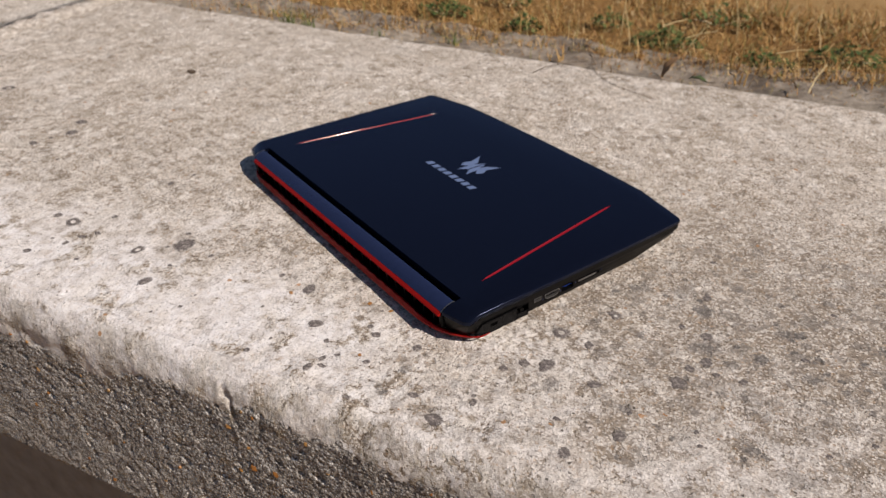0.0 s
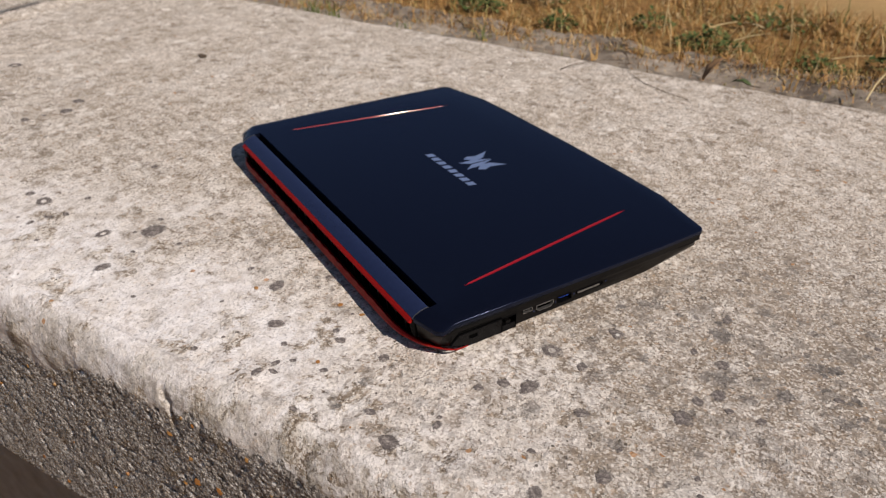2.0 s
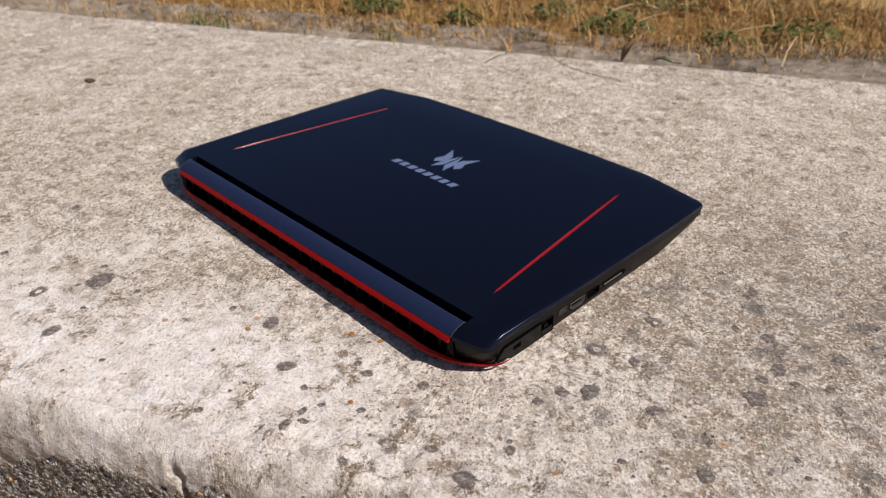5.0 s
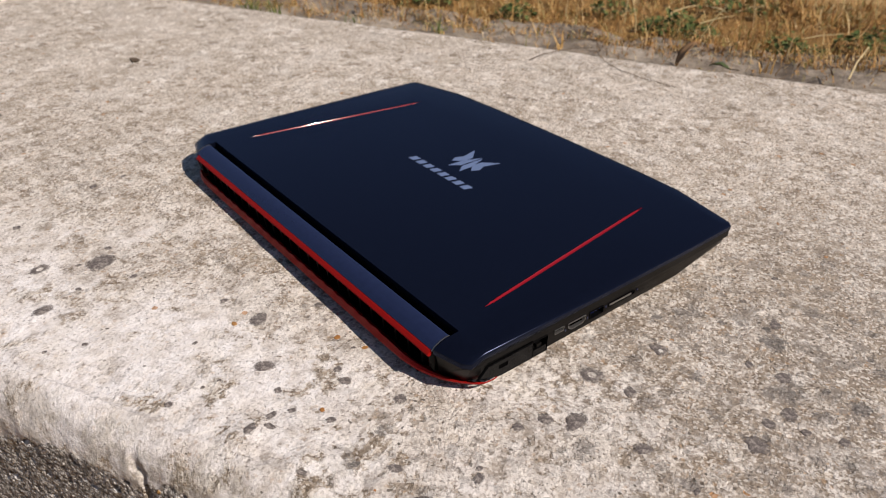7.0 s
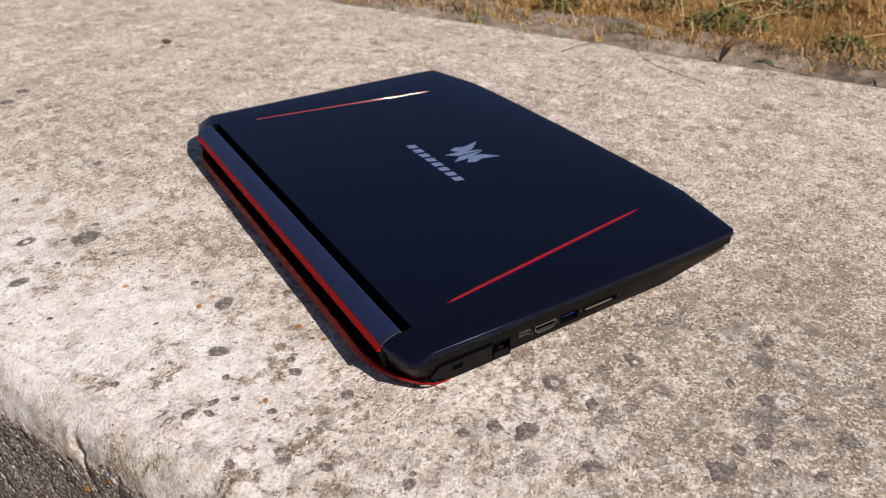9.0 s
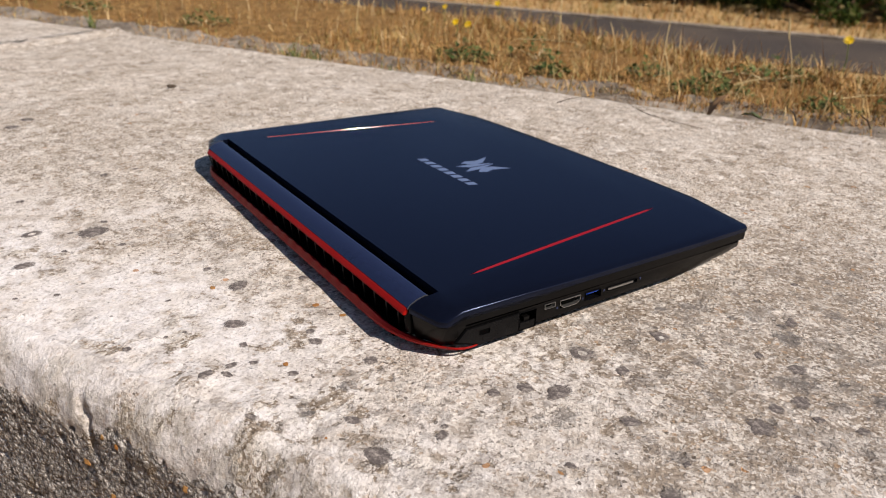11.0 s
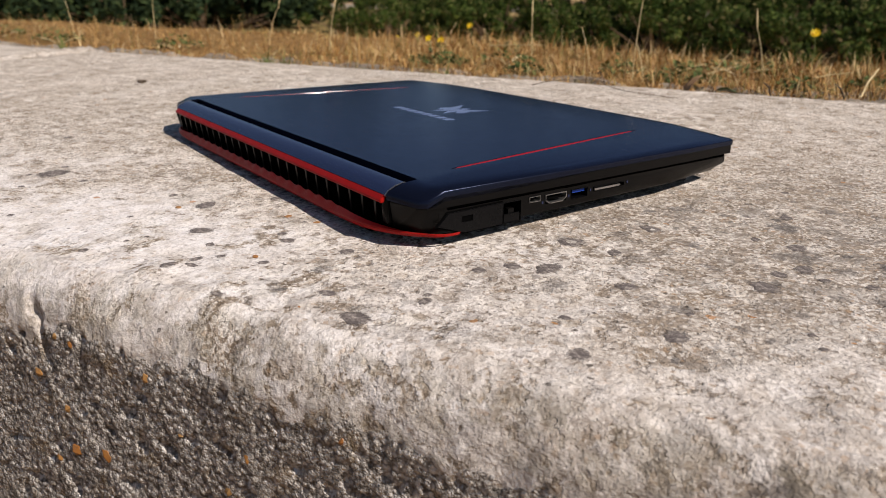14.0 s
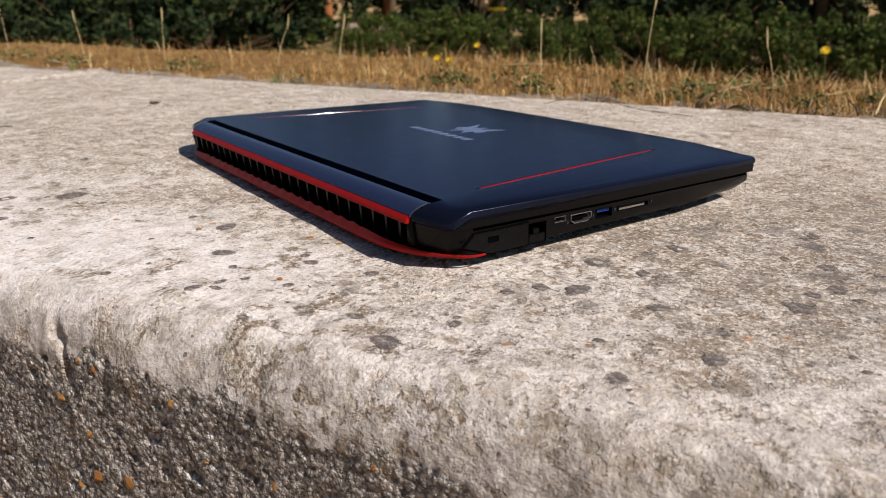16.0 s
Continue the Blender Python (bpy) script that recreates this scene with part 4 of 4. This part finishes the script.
# ---- verge: dry grass, weeds, flowers, litter ----
def blade_mesh(name, count, where, size, material, label, category, seed, lean=0.9, width=0.0016):
    rnd = random.Random(seed)
    verts, faces = [], []
    for _ in range(count):
        u, n, z = where(rnd)
        h = size(rnd)
        a, tilt = rnd.uniform(0, 6.283), rnd.uniform(0.05, 1.0) ** 0.7 * lean
        dx, dy = math.cos(a), math.sin(a)
        w = width * rnd.uniform(0.5, 1.2)
        b = len(verts)
        px, py, pz, bend = u, n, z, tilt * 0.35
        for k in range(3):
            ww = w * (1 - 0.3 * k)
            verts += [(px - dy * ww, py + dx * ww, pz), (px + dy * ww, py - dx * ww, pz)]
            px, py, pz = px + dx * math.sin(bend) * h / 3, py + dy * math.sin(bend) * h / 3, pz + math.cos(bend) * h / 3
            bend += tilt * 0.45
        verts.append((px, py, pz))
        faces += [(b, b + 1, b + 3, b + 2), (b + 2, b + 3, b + 5, b + 4), (b + 4, b + 5, b + 6)]
    ob = data_part(name, verts, faces, material, None, label)
    ob.matrix_world = LEDGE
    return tagged(ob, "", category, "", "stuff")


def on_verge(rnd):
    u = rnd.uniform(-0.75, 0.75) if rnd.random() < 0.6 else rnd.uniform(-4.2, -0.5)
    n = 0.68 + (crest(u) + 0.12 - 0.68) * rnd.random() ** 1.15
    edge = 0.738 - 0.050 * min(1, max(0, (-0.3 - u) / 0.5)) + 0.035 * noise.noise((u * 6, 0, 5))
    if n < edge:
        n = edge + rnd.random() * 0.05
    if noise.noise((u * 7, n * 7, 2)) < -0.25 and rnd.random() < 0.7:
        n = min(crest(u) + 0.1, n + 0.12)
    return u, n, max(ground_height(u, n), cement_height(u, n) if n < 0.83 else -1) - 0.003


def on_clumps(rnd):
    u, n, z = on_verge(rnd)
    k = rnd.random() ** 0.5
    cu, cn = round(u / 0.11 + 0.3 * math.sin(n * 40)) * 0.11, round(n / 0.09 + 0.3 * math.sin(u * 33)) * 0.09
    return u + (cu - u) * k, max(0.80, n + (cn - n) * k), z


blade_mesh("dry_grass", 34000, on_verge, lambda r: 0.012 + 0.040 * r.random() ** 2.0, MAT_STRAW, "matted dry straw-coloured grass on the verge", "grass", 11, 3.2, 0.0009)
blade_mesh("straw_litter", 1500, lambda r: (lambda u, n: (u, n, cement_height(u, n) + 0.0015))(r.uniform(-0.9, 0.5), 0.655 + 0.14 * r.random() ** 0.6), lambda r: 0.006 + 0.02 * r.random(), MAT_STRAW, "loose straw litter lying on the cement strip", "litter", 15, 3.4, 0.0007)
blade_mesh("tall_dry_grass", 1900, on_clumps, lambda r: 0.025 + 0.055 * r.random() ** 1.5, MAT_STRAW, "taller dry grass blades on the verge", "grass", 12, 1.5, 0.0008)
blade_mesh("bank_grass", 46000, lambda r: (lambda u, k: (u, crest(u) + 0.08 + 3.3 * k, ground_height(u, crest(u) + 0.08 + 3.3 * k) - 0.01))(r.uniform(-6.0, 1.8), r.random() ** 1.7), lambda r: 0.02 + 0.05 * r.random(), MAT_STRAW, "dry grass on the falling bank", "grass", 13, 1.9, 0.0030)
blade_mesh("field_grass", 13000, lambda r: (r.uniform(-14, 5), r.uniform(7.65, 9.4), GROUND_FAR), lambda r: 0.04 + 0.10 * r.random() ** 2, MAT_STRAW, "dry grass beyond the lane", "grass", 14, 1.0, 0.006)


blade_mesh("near_bank_grass", 36000, lambda r: (lambda u, k: (u, crest(u) - 0.12 + 1.1 * k, ground_height(u, crest(u) - 0.12 + 1.1 * k) - 0.006))(*((r.uniform(-0.65, 0.8), 0.42 * r.random()) if r.random() < 0.6 else (r.uniform(-1.2, 1.7), r.random()))), lambda r: 0.015 + 0.045 * r.random() ** 1.6, MAT_STRAW, "matted dry grass at the brow of the bank", "grass", 16, 2.6, 0.0013)


def weed(u, n, r, count, seed, label="low green weed with small rounded leaves"):
    rnd = random.Random(seed)
    z = ground_height(u, n)
    w = thing("weed", LEDGE @ pose(u, n, z - 0.003), label, "weed", "weeds on the verge")
    verts, faces = [], []
    for _ in range(count):
        a, d = rnd.uniform(0, 6.283), r * rnd.random() ** 0.6
        x, y, h = d * math.cos(a), d * 0.6 * math.sin(a), 0.010 + 0.030 * rnd.random() * (1.15 - d / r)
        s, t = rnd.uniform(0.0022, 0.0052), rnd.uniform(0, 6.283)
        nx, ny = math.cos(t), math.sin(t)
        lift = rnd.uniform(-0.3, 0.9)
        b = len(verts)
        for f, g in ((-0.9, 0), (-0.2, 0.75), (0.6, 0.55), (1.0, 0), (0.6, -0.55), (-0.2, -0.75)):
            verts.append((x + s * (f * nx - g * ny), y + s * (f * ny + g * nx), h + s * (lift * f + 0.25 * abs(g))))
        faces += [(b, b + 1, b + 2, b + 3), (b, b + 3, b + 4, b + 5)]
    data_part("foliage", verts, faces, MAT_WEED, w)
    stem_v, stem_f = [], []
    for _ in range(7):
        a = rnd.uniform(0, 6.283)
        v, f = tube([(0, 0, 0), (r * 0.4 * math.cos(a), r * 0.3 * math.sin(a), 0.012), (r * 0.8 * math.cos(a), r * 0.5 * math.sin(a), 0.016)], [0.0009, 0.0007, 0.0004], 4)
        stem_f += [tuple(i + len(stem_v) for i in q) for q in f]
        stem_v += v
    data_part("stemwork", stem_v, stem_f, MAT_STEM, w)


for i, (u, n, r, c) in enumerate([(-0.009, 0.835, 0.060, 230), (0.147, 0.800, 0.045, 130), (-0.249, 0.812, 0.035, 100), (-0.41, 0.835, 0.055, 170), (0.26, 0.86, 0.06, 160), (0.05, 0.99, 0.07, 90),
                                  (-0.33, 0.95, 0.05, 60), (-1.45, 0.90, 0.08, 110), (-1.05, 0.88, 0.07, 90), (0.40, 0.80, 0.05, 70), (-0.12, 0.90, 0.04, 60), (-1.75, 0.95, 0.09, 110)]):
    weed(u, n, r, int(c * 1.6), 40 + i)


def tuft(u, n, z, count, height, seed, material=MAT_BLADE, label="small tuft of green grass rooted in the slab's back edge"):
    rnd = random.Random(seed)
    t = thing("grass_tuft", LEDGE @ pose(u, n, z), label, "grass tuft", "grass tufts")
    for _ in range(count):
        a, h, w = rnd.uniform(0, 6.283), height * rnd.uniform(0.5, 1.1), 0.0013
        dx, dy, bend = math.cos(a), math.sin(a), rnd.uniform(0.2, 1.0)
        verts, x, y, q = [], rnd.uniform(-0.012, 0.012), rnd.uniform(-0.008, 0.008), 0.0
        b = bend * 0.4
        for k in range(4):
            ww = w * (1 - 0.28 * k)
            verts += [(x - dy * ww, y + dx * ww, q), (x + dy * ww, y - dx * ww, q + 0.0002)]
            x, y, q = x + dx * math.sin(b) * h / 4, y + dy * math.sin(b) * h / 4, q + math.cos(b) * h / 4
            b += bend * 0.45
        verts.append((x, y, q))
        data_part("blade", verts, [(0, 1, 3, 2), (2, 3, 5, 4), (4, 5, 7, 6), (6, 7, 8)], material, t)


tuft(-0.631, 0.660, -0.020, 26, 0.055, 1)
tuft(-0.600, 0.668, -0.020, 16, 0.045, 2)
tuft(-0.459, 0.672, -0.022, 12, 0.035, 3)
tuft(-0.15, 0.70, -0.022, 8, 0.035, 4, MAT_STRAW, "small tuft of dry grass in the cement strip")
tuft(0.13, 0.700, -0.018, 8, 0.04, 7, MAT_STRAW, "small tuft of dry grass in the cement strip")
tuft(-0.33, 0.700, -0.022, 10, 0.035, 8)
tuft(-1.20, 0.72, -0.022, 20, 0.06, 9)


def stalk(u, n, height, lean, turn, seed, head=True):
    rnd = random.Random(seed)
    z = ground_height(u, n) if n > 0.79 else -0.022
    s = thing("grass_stalk", LEDGE @ pose(u, n, z), "thin dry grass stalk standing on the verge", "stalk", "grass stalks")
    dx, dy = math.cos(turn), math.sin(turn)
    path = [(dx * lean * height * t ** 1.6, dy * lean * height * t ** 1.6, height * t * (1 - 0.15 * lean * t)) for t in (0, 0.25, 0.5, 0.75, 1)]
    v, f = tube(path, [0.0008, 0.0008, 0.0007, 0.0006, 0.0005], 5)
    data_part("stem", v, f, MAT_STEM, s)
    if head:
        e = Vector(path[-1])
        v, f = tube([e - Vector((0, 0, 0.004)), e + Vector((dx * 0.002, dy * 0.002, 0.008)), e + Vector((dx * 0.004, dy * 0.004, 0.02)), e + Vector((dx * 0.005, dy * 0.005, 0.028))], [0.0006, 0.0016, 0.0014, 0.0004], 6)
        data_part("seed_head", v, f, MAT_STEM, s)


STALKS = [(-0.09, 0.86, 0.135, 0.1, 1.2), (0.09, 0.93, 0.085, 0.25, 2.6), (-0.30, 0.98, 0.09, 0.25, 2.0), (-0.06, 0.80, 0.06, 0.4, 2.4), (-0.20, 1.00, 0.07, 0.3, 2.8), (-0.75, 1.0, 0.09, 0.15, 1.0),
          (-0.95, 1.05, 0.09, 0.3, 0.4), (-1.3, 1.05, 0.10, 0.1, 2.0), (-1.5, 0.98, 0.10, 0.2, 3.0), (-0.50, 1.02, 0.07, 0.4, 0.3), (-1.9, 1.05, 0.13, 0.2, 2.8), (0.03, 0.79, 0.06, 0.5, 0.4), (-0.16, 0.84, 0.05, 0.5, 5.0)]
for i, (u, n, h, l, t) in enumerate(STALKS):
    stalk(u, n, h, l, t, i, h > 0.08)


def straw(u, n, z, length, turn, rise, seed, r=0.0009):
    s = thing("straw", LEDGE @ pose(u, n, z, 0, -rise, turn), "broken pale straw lying in the verge grass", "straw", "loose straws")
    v, f = tube([(0, 0, 0), (length * 0.5, 0.002, 0.001), (length, 0, 0)], [r, r * 0.95, r * 0.7], 6)
    data_part("stem", v, f, MAT_STEM, s)


straw(-0.03, 0.905, -0.010, 0.045, 35, 12, 1, 0.0010)
straw(-0.36, 0.93, 0.012, 0.11, -5, 3, 2)
straw(0.02, 0.845, -0.006, 0.05, 20, 15, 3)
straw(0.216, 0.660, 0.0, 0.05, 70, 35, 4, 0.0011)
straw(0.16, 0.80, 0.002, 0.05, 15, 10, 7, 0.0008)


def flower(u, n, height, seed):
    rnd = random.Random(seed)
    z = ground_height(u, n)
    fl = thing("flower", LEDGE @ pose(u, n, z), "yellow wildflower on a thin stem in dry grass", "flower", "yellow flowers")
    v, f = tube([(0, 0, 0), (0.003, 0.002, height * 0.5), (0, 0, height)], [0.0009, 0.0008, 0.0007], 5)
    data_part("stem", v, f, MAT_BLADE, fl)
    for ring, k, r in ((0.0, 11, 0.0080), (0.0012, 9, 0.0058), (0.0024, 7, 0.0036)):
        for i in range(k):
            a = 6.283 * i / k + ring * 300
            c, s = math.cos(a), math.sin(a)
            pts = [(0.001, -0.0006), (r * 0.6, -0.0016), (r, -0.0006), (r, 0.0006), (r * 0.6, 0.0016), (0.001, 0.0006)]
            flat = [(x * c - y * s, x * s + y * c, ring + 0.35 * x) for x, y in pts]
            data_part("petal", [(x, y * 0.64 - z * 0.77, height + y * 0.77 + z * 0.64) for x, y, z in flat], [tuple(range(6))], MAT_YELLOW, fl)


for i, (u, n, h) in enumerate([(0.148, 1.046, 0.062), (-0.808, 1.479, 0.05), (-0.592, 1.34, 0.045), (-0.562, 1.082, 0.03), (-0.535, 1.085, 0.026), (-0.86, 1.46, 0.03)]):
    flower(u, n, h, i)


def leaf(name, m, length, width, curl, material, label):
    verts, faces = [], []
    for i in range(9):
        t = i / 8
        w = width * math.sin(math.pi * min(1, 0.06 + t * 0.92)) ** 0.8
        z = curl * length * math.sin(math.pi * t * 0.9)
        for k in (-1, -0.5, 0, 0.5, 1):
            verts.append((length * t, w * k, z + 0.35 * w * abs(k) + 0.0006 * math.sin(i * 2.1 + k)))
    for i in range(8):
        for k in range(4):
            faces.append((i * 5 + k, i * 5 + k + 1, i * 5 + k + 6, i * 5 + k + 5))
    ob = thing(name, m, label, "leaf", "fallen leaves")
    blade = data_part("leaf_blade", verts, faces, material, ob, "", True)
    mod = blade.modifiers.new("thick", "SOLIDIFY")
    mod.thickness = 0.0004
    v, f = tube([(-0.012, 0, 0.001), (0, 0, 0.0006), (length * 0.5, 0, curl * length * 0.95 + 0.0006)], [0.0007, 0.0007, 0.0004], 5)
    data_part("leaf_stalk", v, f, MAT_TWIG, ob)


leaf("fallen_leaf", LEDGE @ pose(0.018, 0.690, -0.020, 0, -48, 40), 0.038, 0.008, 0.12, MAT_DRYLEAF, "curled brown dry leaf standing in the cement strip")
leaf("fallen_leaf", LEDGE @ pose(0.085, 0.652, -0.004, 10, 0, 175), 0.024, 0.009, 0.12, MAT_GREENLEAF, "curled dark green leaf at the slab's back edge")


def twig(points, r, label):
    base = Vector(points[0])
    t = thing("twig", LEDGE @ pose(*base), label, "twig", "twigs")
    v, f = tube([Vector(p) - base for p in points], [r * (1 - 0.5 * i / len(points)) for i in range(len(points))], 5)
    data_part("stem", v, f, MAT_TWIG, t)


twig([(-0.143, 0.572, 0.0015), (-0.136, 0.592, 0.003), (-0.122, 0.612, 0.004), (-0.104, 0.632, 0.004), (-0.083, 0.648, 0.003)], 0.0006, "thin dark bent twig lying on the concrete")
twig([(-0.080, 0.650, 0.006), (-0.074, 0.632, 0.003), (-0.058, 0.606, 0.0015), (-0.034, 0.582, 0.0012), (0.0, 0.564, 0.0012), (0.037, 0.550, 0.0012)], 0.00045, "long thin dark twig curving over the concrete")
twig([(-0.086, 0.656, 0.010), (-0.080, 0.648, 0.012), (-0.072, 0.640, 0.002), (-0.084, 0.632, 0.003)], 0.0009, "small knotted dark twig at the slab edge")
twig([(0.12, 0.69, -0.008), (0.118, 0.674, 0.004), (0.112, 0.668, 0.009)], 0.0013, "short dark twig in the cement strip")
twig([(0.20, 0.69, -0.006), (0.195, 0.676, 0.006), (0.188, 0.668, 0.012)], 0.0013, "short dark twig in the cement strip")

bm = bmesh.new()
bmesh.ops.create_icosphere(bm, subdivisions=2, radius=0.010)
for v in bm.verts:
    v.co = Vector((v.co.x * 0.9, v.co.y * 0.5, v.co.z * 0.20)) * (1 + 0.7 * fbm(v.co.x * 190, v.co.y * 190, v.co.z * 190, 3))
chip = tagged(part("bark_chip", bm, MAT_TWIG, None, "small dark flake of bark lying on the concrete"), "", "debris")
chip.matrix_world = LEDGE @ pose(-0.593, 0.372, 0.0015, 0, 0, -25)


# ---- shrubs and trees beyond the lane ----
def leaves(rnd, clumps, count, size):
    verts, faces = [], []
    for _ in range(count):
        c, r = rnd.choice(clumps)
        d = Vector((rnd.gauss(0, 1), rnd.gauss(0, 1), rnd.gauss(0, 1))).normalized() * r * rnd.random() ** 0.35
        p = c + d
        a = Vector((rnd.gauss(0, 1), rnd.gauss(0, 1), rnd.gauss(0, 0.7))).normalized()
        b = a.cross(Vector((rnd.gauss(0, 1), rnd.gauss(0, 1), rnd.gauss(0, 1)))).normalized()
        s = size * rnd.uniform(0.6, 1.3)
        i = len(verts)
        verts += [p - a * s, p + b * s * 0.42, p + a * s, p - b * s * 0.42]
        faces += [(i, i + 1, i + 2), (i, i + 2, i + 3)]
    return verts, faces


def shrub(m, width, height, count, size, seed, material, label, name="shrub", group="shrubs"):
    rnd = random.Random(seed)
    s = thing(name, m, label, "shrub", group)
    clumps, sv, sf = [], [], []
    for _ in range(26):
        a, d = rnd.uniform(0, 6.283), width * 0.5 * rnd.random() ** 0.6
        h = height * rnd.uniform(0.12, 1.0) * (1 - 0.45 * (d / (width * 0.5)) ** 2)
        c = Vector((d * math.cos(a), d * math.sin(a), h))
        clumps.append((c, rnd.uniform(0.10, 0.22) * height))
        v, f = tube([(c.x * 0.1, c.y * 0.1, 0), (c.x * 0.6, c.y * 0.6, h * 0.6), tuple(c)], [0.012, 0.009, 0.004], 5)
        sf += [tuple(i + len(sv) for i in q) for q in f]
        sv += v
    data_part("branchwork", sv, sf, MAT_BARK, s)
    v, f = leaves(rnd, clumps, count, size)
    data_part("foliage", v, f, material, s)
    return s


def tree(m, height, seed, bark, label):
    rnd = random.Random(seed)
    t = thing("tree", m, label, "tree", "trees at the wood's edge")
    bend = rnd.uniform(-0.2, 0.2)
    v, f = tube([(0, 0, -0.05), (bend * 0.3, 0, height * 0.25), (bend, 0.1, height * 0.6), (bend * 1.2, 0.1, height * 0.95)], [0.16, 0.13, 0.09, 0.03], 9)
    data_part("trunk", v, f, bark, t)
    clumps = []
    lv, lf = [], []
    for _ in range(22):
        a, h = rnd.uniform(0, 6.283), height * rnd.uniform(0.22, 1.0)
        d = height * 0.30 * rnd.uniform(0.3, 1.0)
        c = Vector((d * math.cos(a), d * math.sin(a), h))
        clumps.append((c, rnd.uniform(0.35, 0.6)))
        q, g = tube([(bend * h / height, 0, h * 0.75), tuple(c * 0.6 + Vector((0, 0, h * 0.36))), tuple(c)], [0.045, 0.03, 0.01], 5)
        lf += [tuple(i + len(lv) for i in w) for w in g]
        lv += q
    data_part("limbwork", lv, lf, bark, t)
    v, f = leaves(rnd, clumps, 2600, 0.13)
    data_part("crown", v, f, MAT_LEAF_SHADE, t)
    return t


greens = [shrub(LEDGE @ pose(-3.9, 9.3, GROUND_FAR, 0, 0, 20), 1.9, 0.80, 9000, 0.026, 71, MAT_LEAF, "dense green shrub beyond the lane"),
          shrub(LEDGE @ pose(-1.9, 9.4, GROUND_FAR, 0, 0, 80), 1.7, 0.72, 8000, 0.026, 72, MAT_LEAF, "dense green shrub beyond the lane"),
          shrub(LEDGE @ pose(-0.2, 9.2, GROUND_FAR, 0, 0, 140), 1.8, 0.85, 9000, 0.026, 73, MAT_LEAF, "dense green shrub beyond the lane")]
rnd = random.Random(9)
for i, (u, n) in enumerate([(1.6, 9.5), (-5.7, 9.4), (-2.9, 10.6), (-0.9, 10.1), (0.9, 10.4), (-5.0, 10.5), (2.6, 10.0), (-7.0, 10.4), (-6.6, 12.5), (-3.5, 12.4), (0.2, 12.6), (3.0, 12.5), (-1.6, 13.0)]):
    copy_thing(greens[i % 3], LEDGE @ pose(u, n, GROUND_FAR, 0, 0, rnd.uniform(0, 360)))
for i in range(10):
    copy_thing(greens[i % 3], LEDGE @ pose(-5.2 + i * 0.95, rnd.uniform(9.6, 10.1), GROUND_FAR, 0, 0, rnd.uniform(0, 360)))
# sunlit shrubs whose dark leaf colour carries the wood's shade
darks = [shrub(LEDGE @ pose(-11.5, 12.0, GROUND_FAR), 3.2, 1.5, 3600, 0.085, 81, MAT_LEAF_SHADE, "shrub at the wood's edge, shade put into its dark leaf colour", "shrub", "dark shrubs"),
         shrub(LEDGE @ pose(-14.5, 13.5, GROUND_FAR), 3.4, 1.7, 3600, 0.085, 82, MAT_LEAF_SHADE, "shrub at the wood's edge, shade put into its dark leaf colour", "shrub", "dark shrubs")]
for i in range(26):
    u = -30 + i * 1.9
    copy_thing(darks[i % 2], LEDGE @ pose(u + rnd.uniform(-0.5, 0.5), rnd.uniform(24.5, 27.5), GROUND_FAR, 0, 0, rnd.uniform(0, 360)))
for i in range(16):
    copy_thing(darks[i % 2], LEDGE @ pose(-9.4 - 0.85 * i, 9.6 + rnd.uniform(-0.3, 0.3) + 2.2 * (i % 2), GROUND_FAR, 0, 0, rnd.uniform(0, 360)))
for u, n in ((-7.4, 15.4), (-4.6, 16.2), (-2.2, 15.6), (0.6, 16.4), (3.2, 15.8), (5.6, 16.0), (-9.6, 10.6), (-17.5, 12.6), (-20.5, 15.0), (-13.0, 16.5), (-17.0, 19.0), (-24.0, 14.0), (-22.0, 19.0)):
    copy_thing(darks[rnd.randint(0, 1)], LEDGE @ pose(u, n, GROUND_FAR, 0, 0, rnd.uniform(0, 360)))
wood = [tree(LEDGE @ pose(-6.0, 23.0, GROUND_FAR), 3.8, 91, MAT_BARK, "dark leafy tree at the wood's edge"),
        tree(LEDGE @ pose(-11.6, 16.0, GROUND_FAR), 3.6, 92, MAT_BARK_RUST, "leafy tree with reddish trunk at the wood's edge")]
for i in range(16):
    copy_thing(wood[0] if i % 5 else wood[1], LEDGE @ pose(-26 + i * 2.1 + rnd.uniform(-0.7, 0.7), rnd.uniform(22.6, 25), GROUND_FAR, 0, 0, rnd.uniform(0, 360)))

marker = thing("marker_post", LEDGE @ pose(-6.4, 15.0, GROUND_FAR), "grey post with a yellow cross board far beyond the shrubs", "post")
part("post", box(-0.04, 0.04, -0.04, 0.04, 0, 0.95, 0.01), MAT_BARK, marker)
part("board", box(-0.28, 0.12, -0.06, -0.042, 0.62, 0.68, 0.004), MAT_YELLOW, marker, "yellow board")
